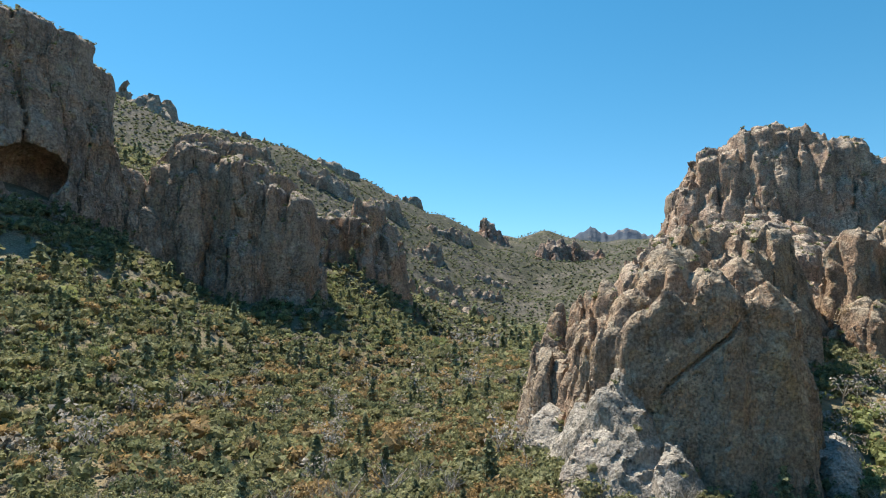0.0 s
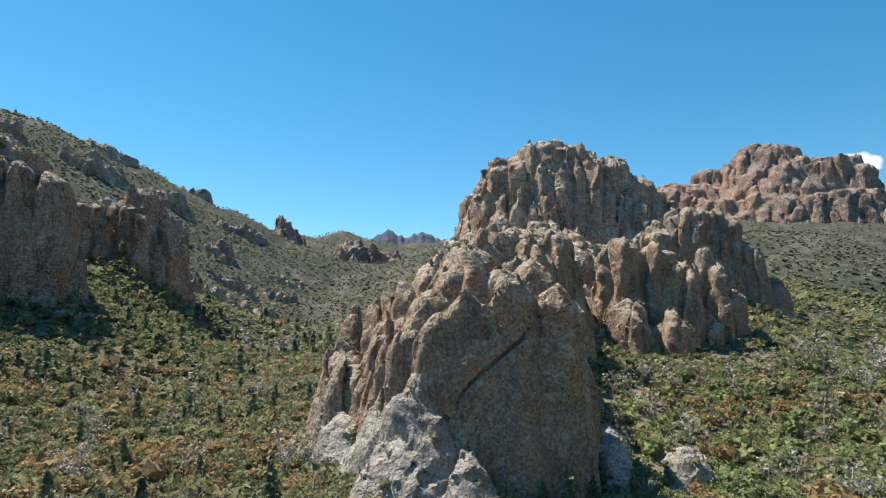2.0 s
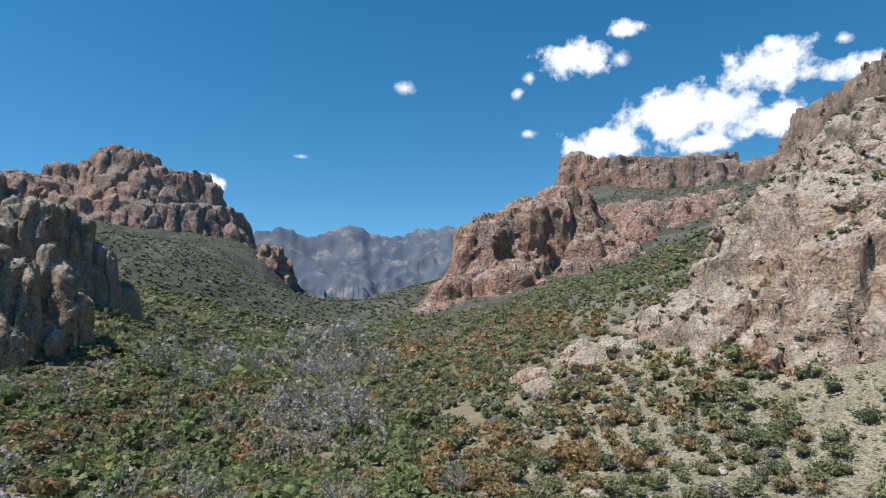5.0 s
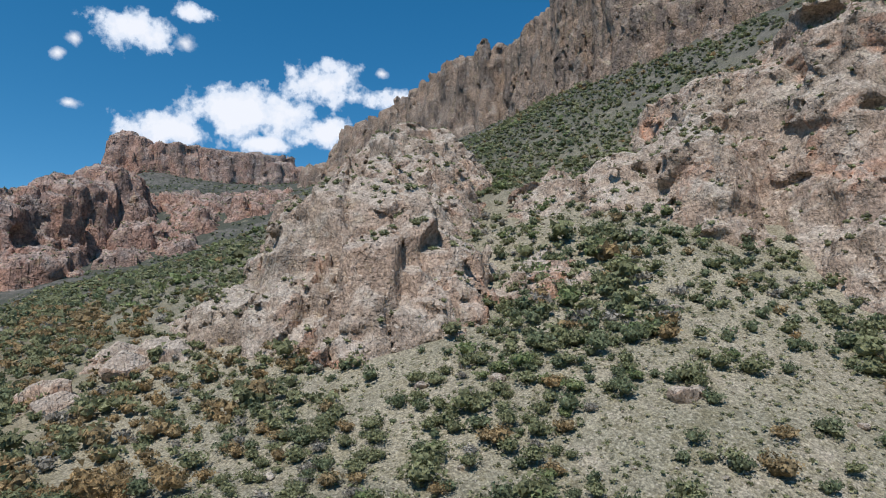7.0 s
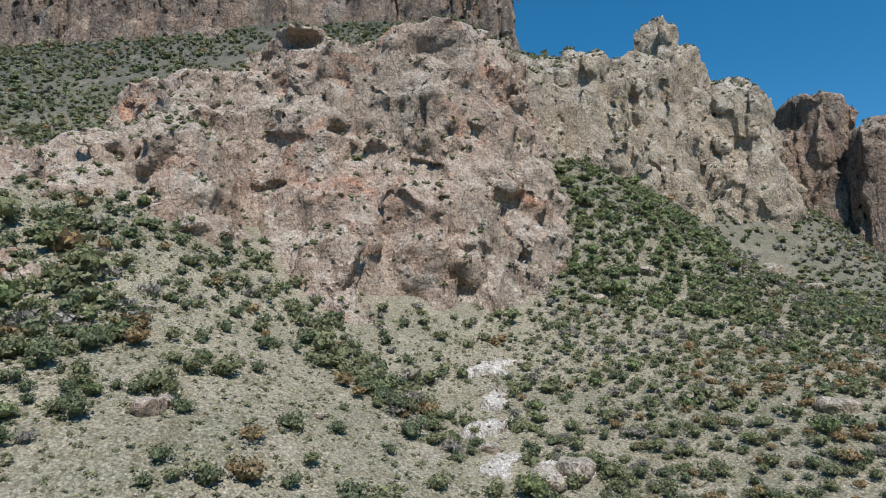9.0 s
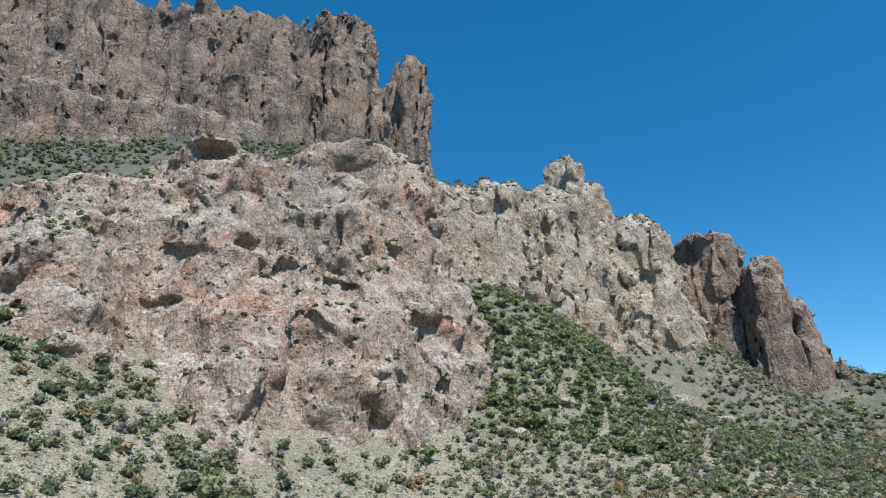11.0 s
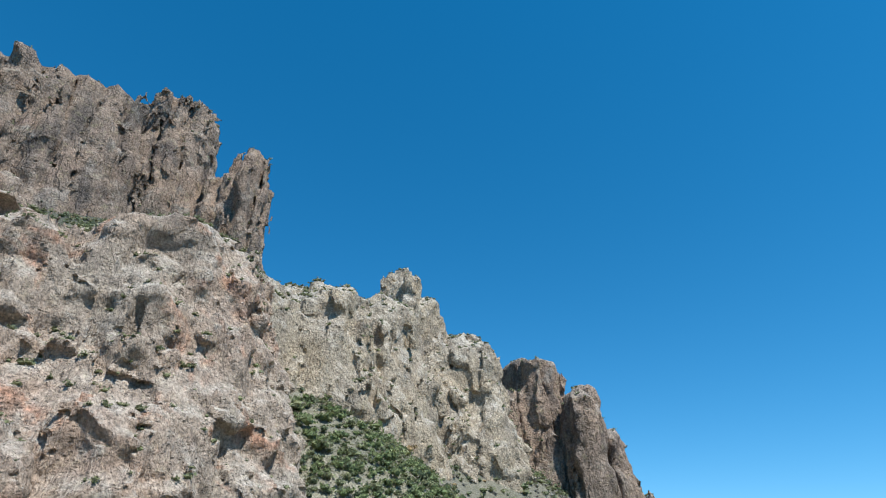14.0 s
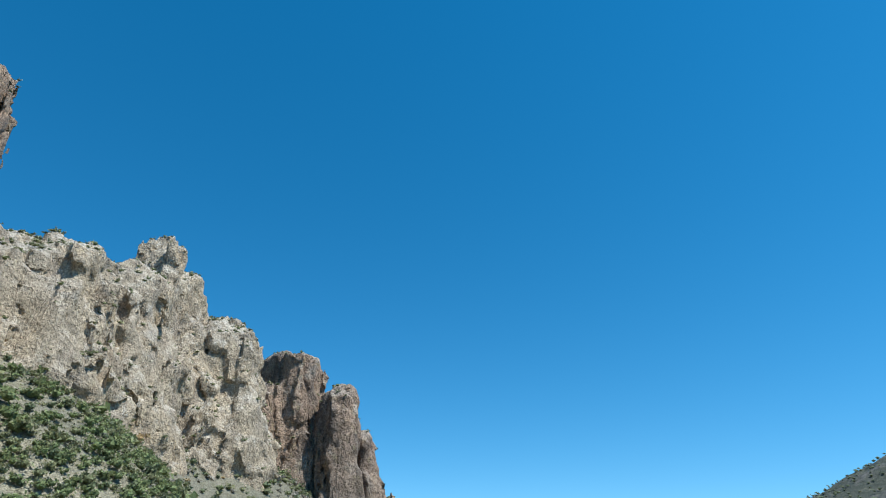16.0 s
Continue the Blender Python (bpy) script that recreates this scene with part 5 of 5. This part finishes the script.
def tufts_and_stones():
    x, y = scatter((20, -260), (200, 20), 1.5, rng)
    d = np.hypot(x - EYE[0], y - EYE[1])
    z = ground_z(x, y)
    ok = (d > 40) & (rock_height(x, y) < z) & (rng.uniform(size=x.shape) < 0.6)
    x, y, z = x[ok], y[ok], z[ok]
    u = rng.uniform(size=x.shape)
    for name, label, mat, sel, n, leaf, lo, hi in (
            ("bunch_grass", "yellow-green bunch grass tufts on scree", LEAF["grass"], u < 0.5, 10, 0.5, 0.25, 0.6),
            ("low_brush", "low grey-green brush on scree", LEAF["oak"], (u >= 0.5) & (u < 0.85), 14, 0.42, 0.35, 0.85)):
        groups = []
        for j, (tv, tq) in enumerate(templates("oak", n, leaf, 5, 0)):
            s = np.nonzero(sel)[0][j::5]
            groups.append(place(tv, tq, x[s], y[s], z[s] + 0.05, rng.uniform(lo, hi, len(s)), 0.8))
        v, q = gather(groups)
        tagged(new(name, grid_mesh(name, v, q, mat, False)), label, "grass", kind="stuff")


tufts_and_stones()


def stone_shape(r, n=10):
    """An angular boulder: the hull of a few random points, slightly bevelled."""
    bm = bmesh.new()
    for _ in range(n + 8):
        d = Vector(r.normal(size=3)).normalized()
        bm.verts.new((d.x * 1.0, d.y * 0.8, d.z * 0.62 + 0.2))
    res = bmesh.ops.convex_hull(bm, input=bm.verts)
    loose = [v for v in bm.verts if not v.link_faces]
    bmesh.ops.delete(bm, geom=loose, context="VERTS")
    if n > 2:
        bmesh.ops.bevel(bm, geom=list(bm.edges), offset=0.06, segments=1, affect="EDGES")
    bmesh.ops.triangulate(bm, faces=bm.faces)
    return bm


def boulders():
    shapes = []
    for i in range(5):
        bm = stone_shape(np.random.default_rng(40 + i))
        for mat in (ROCK_PALE, ROCK_PINK, ROCK_SLAB):
            me = bpy.data.meshes.new("boulder")
            bm.to_mesh(me)
            me.materials.append(mat)
            shapes.append(me)
        bm.free()
    spots = [(103, -57, 3.4, 1, "brown boulder beside shrubs on scree"), (52, -92, 4.6, 0, "large pale boulder in a dry wash"), (-7, -281, 7, 0, "long pale boulder on the talus"),
             (-22, -275, 5, 0, "pale boulder on the talus"), (40, -208, 3.4, 0, "pale boulder on the talus"), (2, -127, 4.5, 0, "flat pale boulder among shrubs"),
             (-68, 325, 6.5, 2, "grey boulder below the cliff"), (-83, 333, 6, 2, "upright grey boulder against the cliff"), (87, 114, 4, 2, "pale boulder in the woods"),
             (190, 44, 6, 1, "pink rock slab in scrub"), (200, 30, 8, 1, "pink rock slab in scrub"), (212, 32, 7, 1, "pink rock slab in scrub"),
             (117, 26, 3, 1, "pink rock in scrub"), (63, -97, 2.6, 0, "white boulder in a dry wash"), (67, -120, 2.2, 0, "white boulder in a dry wash"),
             (48, -98, 5, 0, "large pale boulder in a dry wash"), (-33, 179, 2.4, 2, "pale boulder in the woods"), (-26, 170, 2.8, 2, "pale boulder in the woods"),
             (-12, 173, 2.4, 2, "pale boulder in the woods"), (-38, 172, 2.0, 2, "pale boulder in the woods"), (-20, 160, 2.2, 2, "pale boulder in the woods")]
    for i in range(92):
        a, b = rng.uniform(0, 1, 2)
        px, py = (86 + 40 * a, 118 + 56 * b) if i > 75 else (-40 + 110 * a, -120 - 150 * b) if i < 50 else (110 + 100 * a, 150 + 70 * b) if i < 60 else (70 + 90 * a, -20 - 90 * b)
        spots.append((px, py, rng.uniform(0.9, 2.4), 0 if i < 50 else 2 if i < 60 or i > 75 else 1, "broken boulder on the slope"))
    for px, py, s, m, label in spots:
        z = float(ground_z(np.array([px]), np.array([py]))[0])
        ob = new("boulder", shapes[int(rng.integers(0, 5)) * 3 + m])
        ob.matrix_world = Matrix.Translation((px, py, z - 0.12 * s)) @ Matrix.Rotation(rng.uniform(0, 6.28), 4, "Z") @ Matrix.Diagonal((s, s, s, 1))
        tagged(ob, label, "boulder", "boulders on the slopes")
    # loose stones, too many to count
    me = bpy.data.meshes.new("t")
    bm = stone_shape(np.random.default_rng(90), 2)
    bm.to_mesh(me)
    tv = np.array([v.co for v in me.vertices])
    tq = np.array([p.vertices[:] for p in me.polygons])
    bm.free()
    bpy.data.meshes.remove(me)
    x, y = scatter((-60, -290), (190, 20), 3.2, rng)
    d = np.hypot(x - EYE[0], y - EYE[1])
    z = ground_z(x, y)
    ok = (d > 45) & (rock_height(x, y) < z) & (rng.uniform(size=x.shape) < 0.4)
    x, y, z = x[ok], y[ok], z[ok]
    t = rng.uniform(size=420)                                # the dry wash
    sx, sy = 57 + 24 * t + rng.normal(0, 1.3, 420), -88 - 62 * t + rng.normal(0, 1.3, 420)
    x, y = np.concatenate([x, sx]), np.concatenate([y, sy])
    z = np.concatenate([z, ground_z(sx, sy)])
    v, q = place(tv, tq, x, y, z, rng.lognormal(-1.25, 0.5, x.shape), 1.0)
    tagged(new("loose_stones", grid_mesh("loose_stones", v, q, ROCK_PALE, False)), "pale loose stones strewn over scree", "stones", kind="stuff")


boulders()
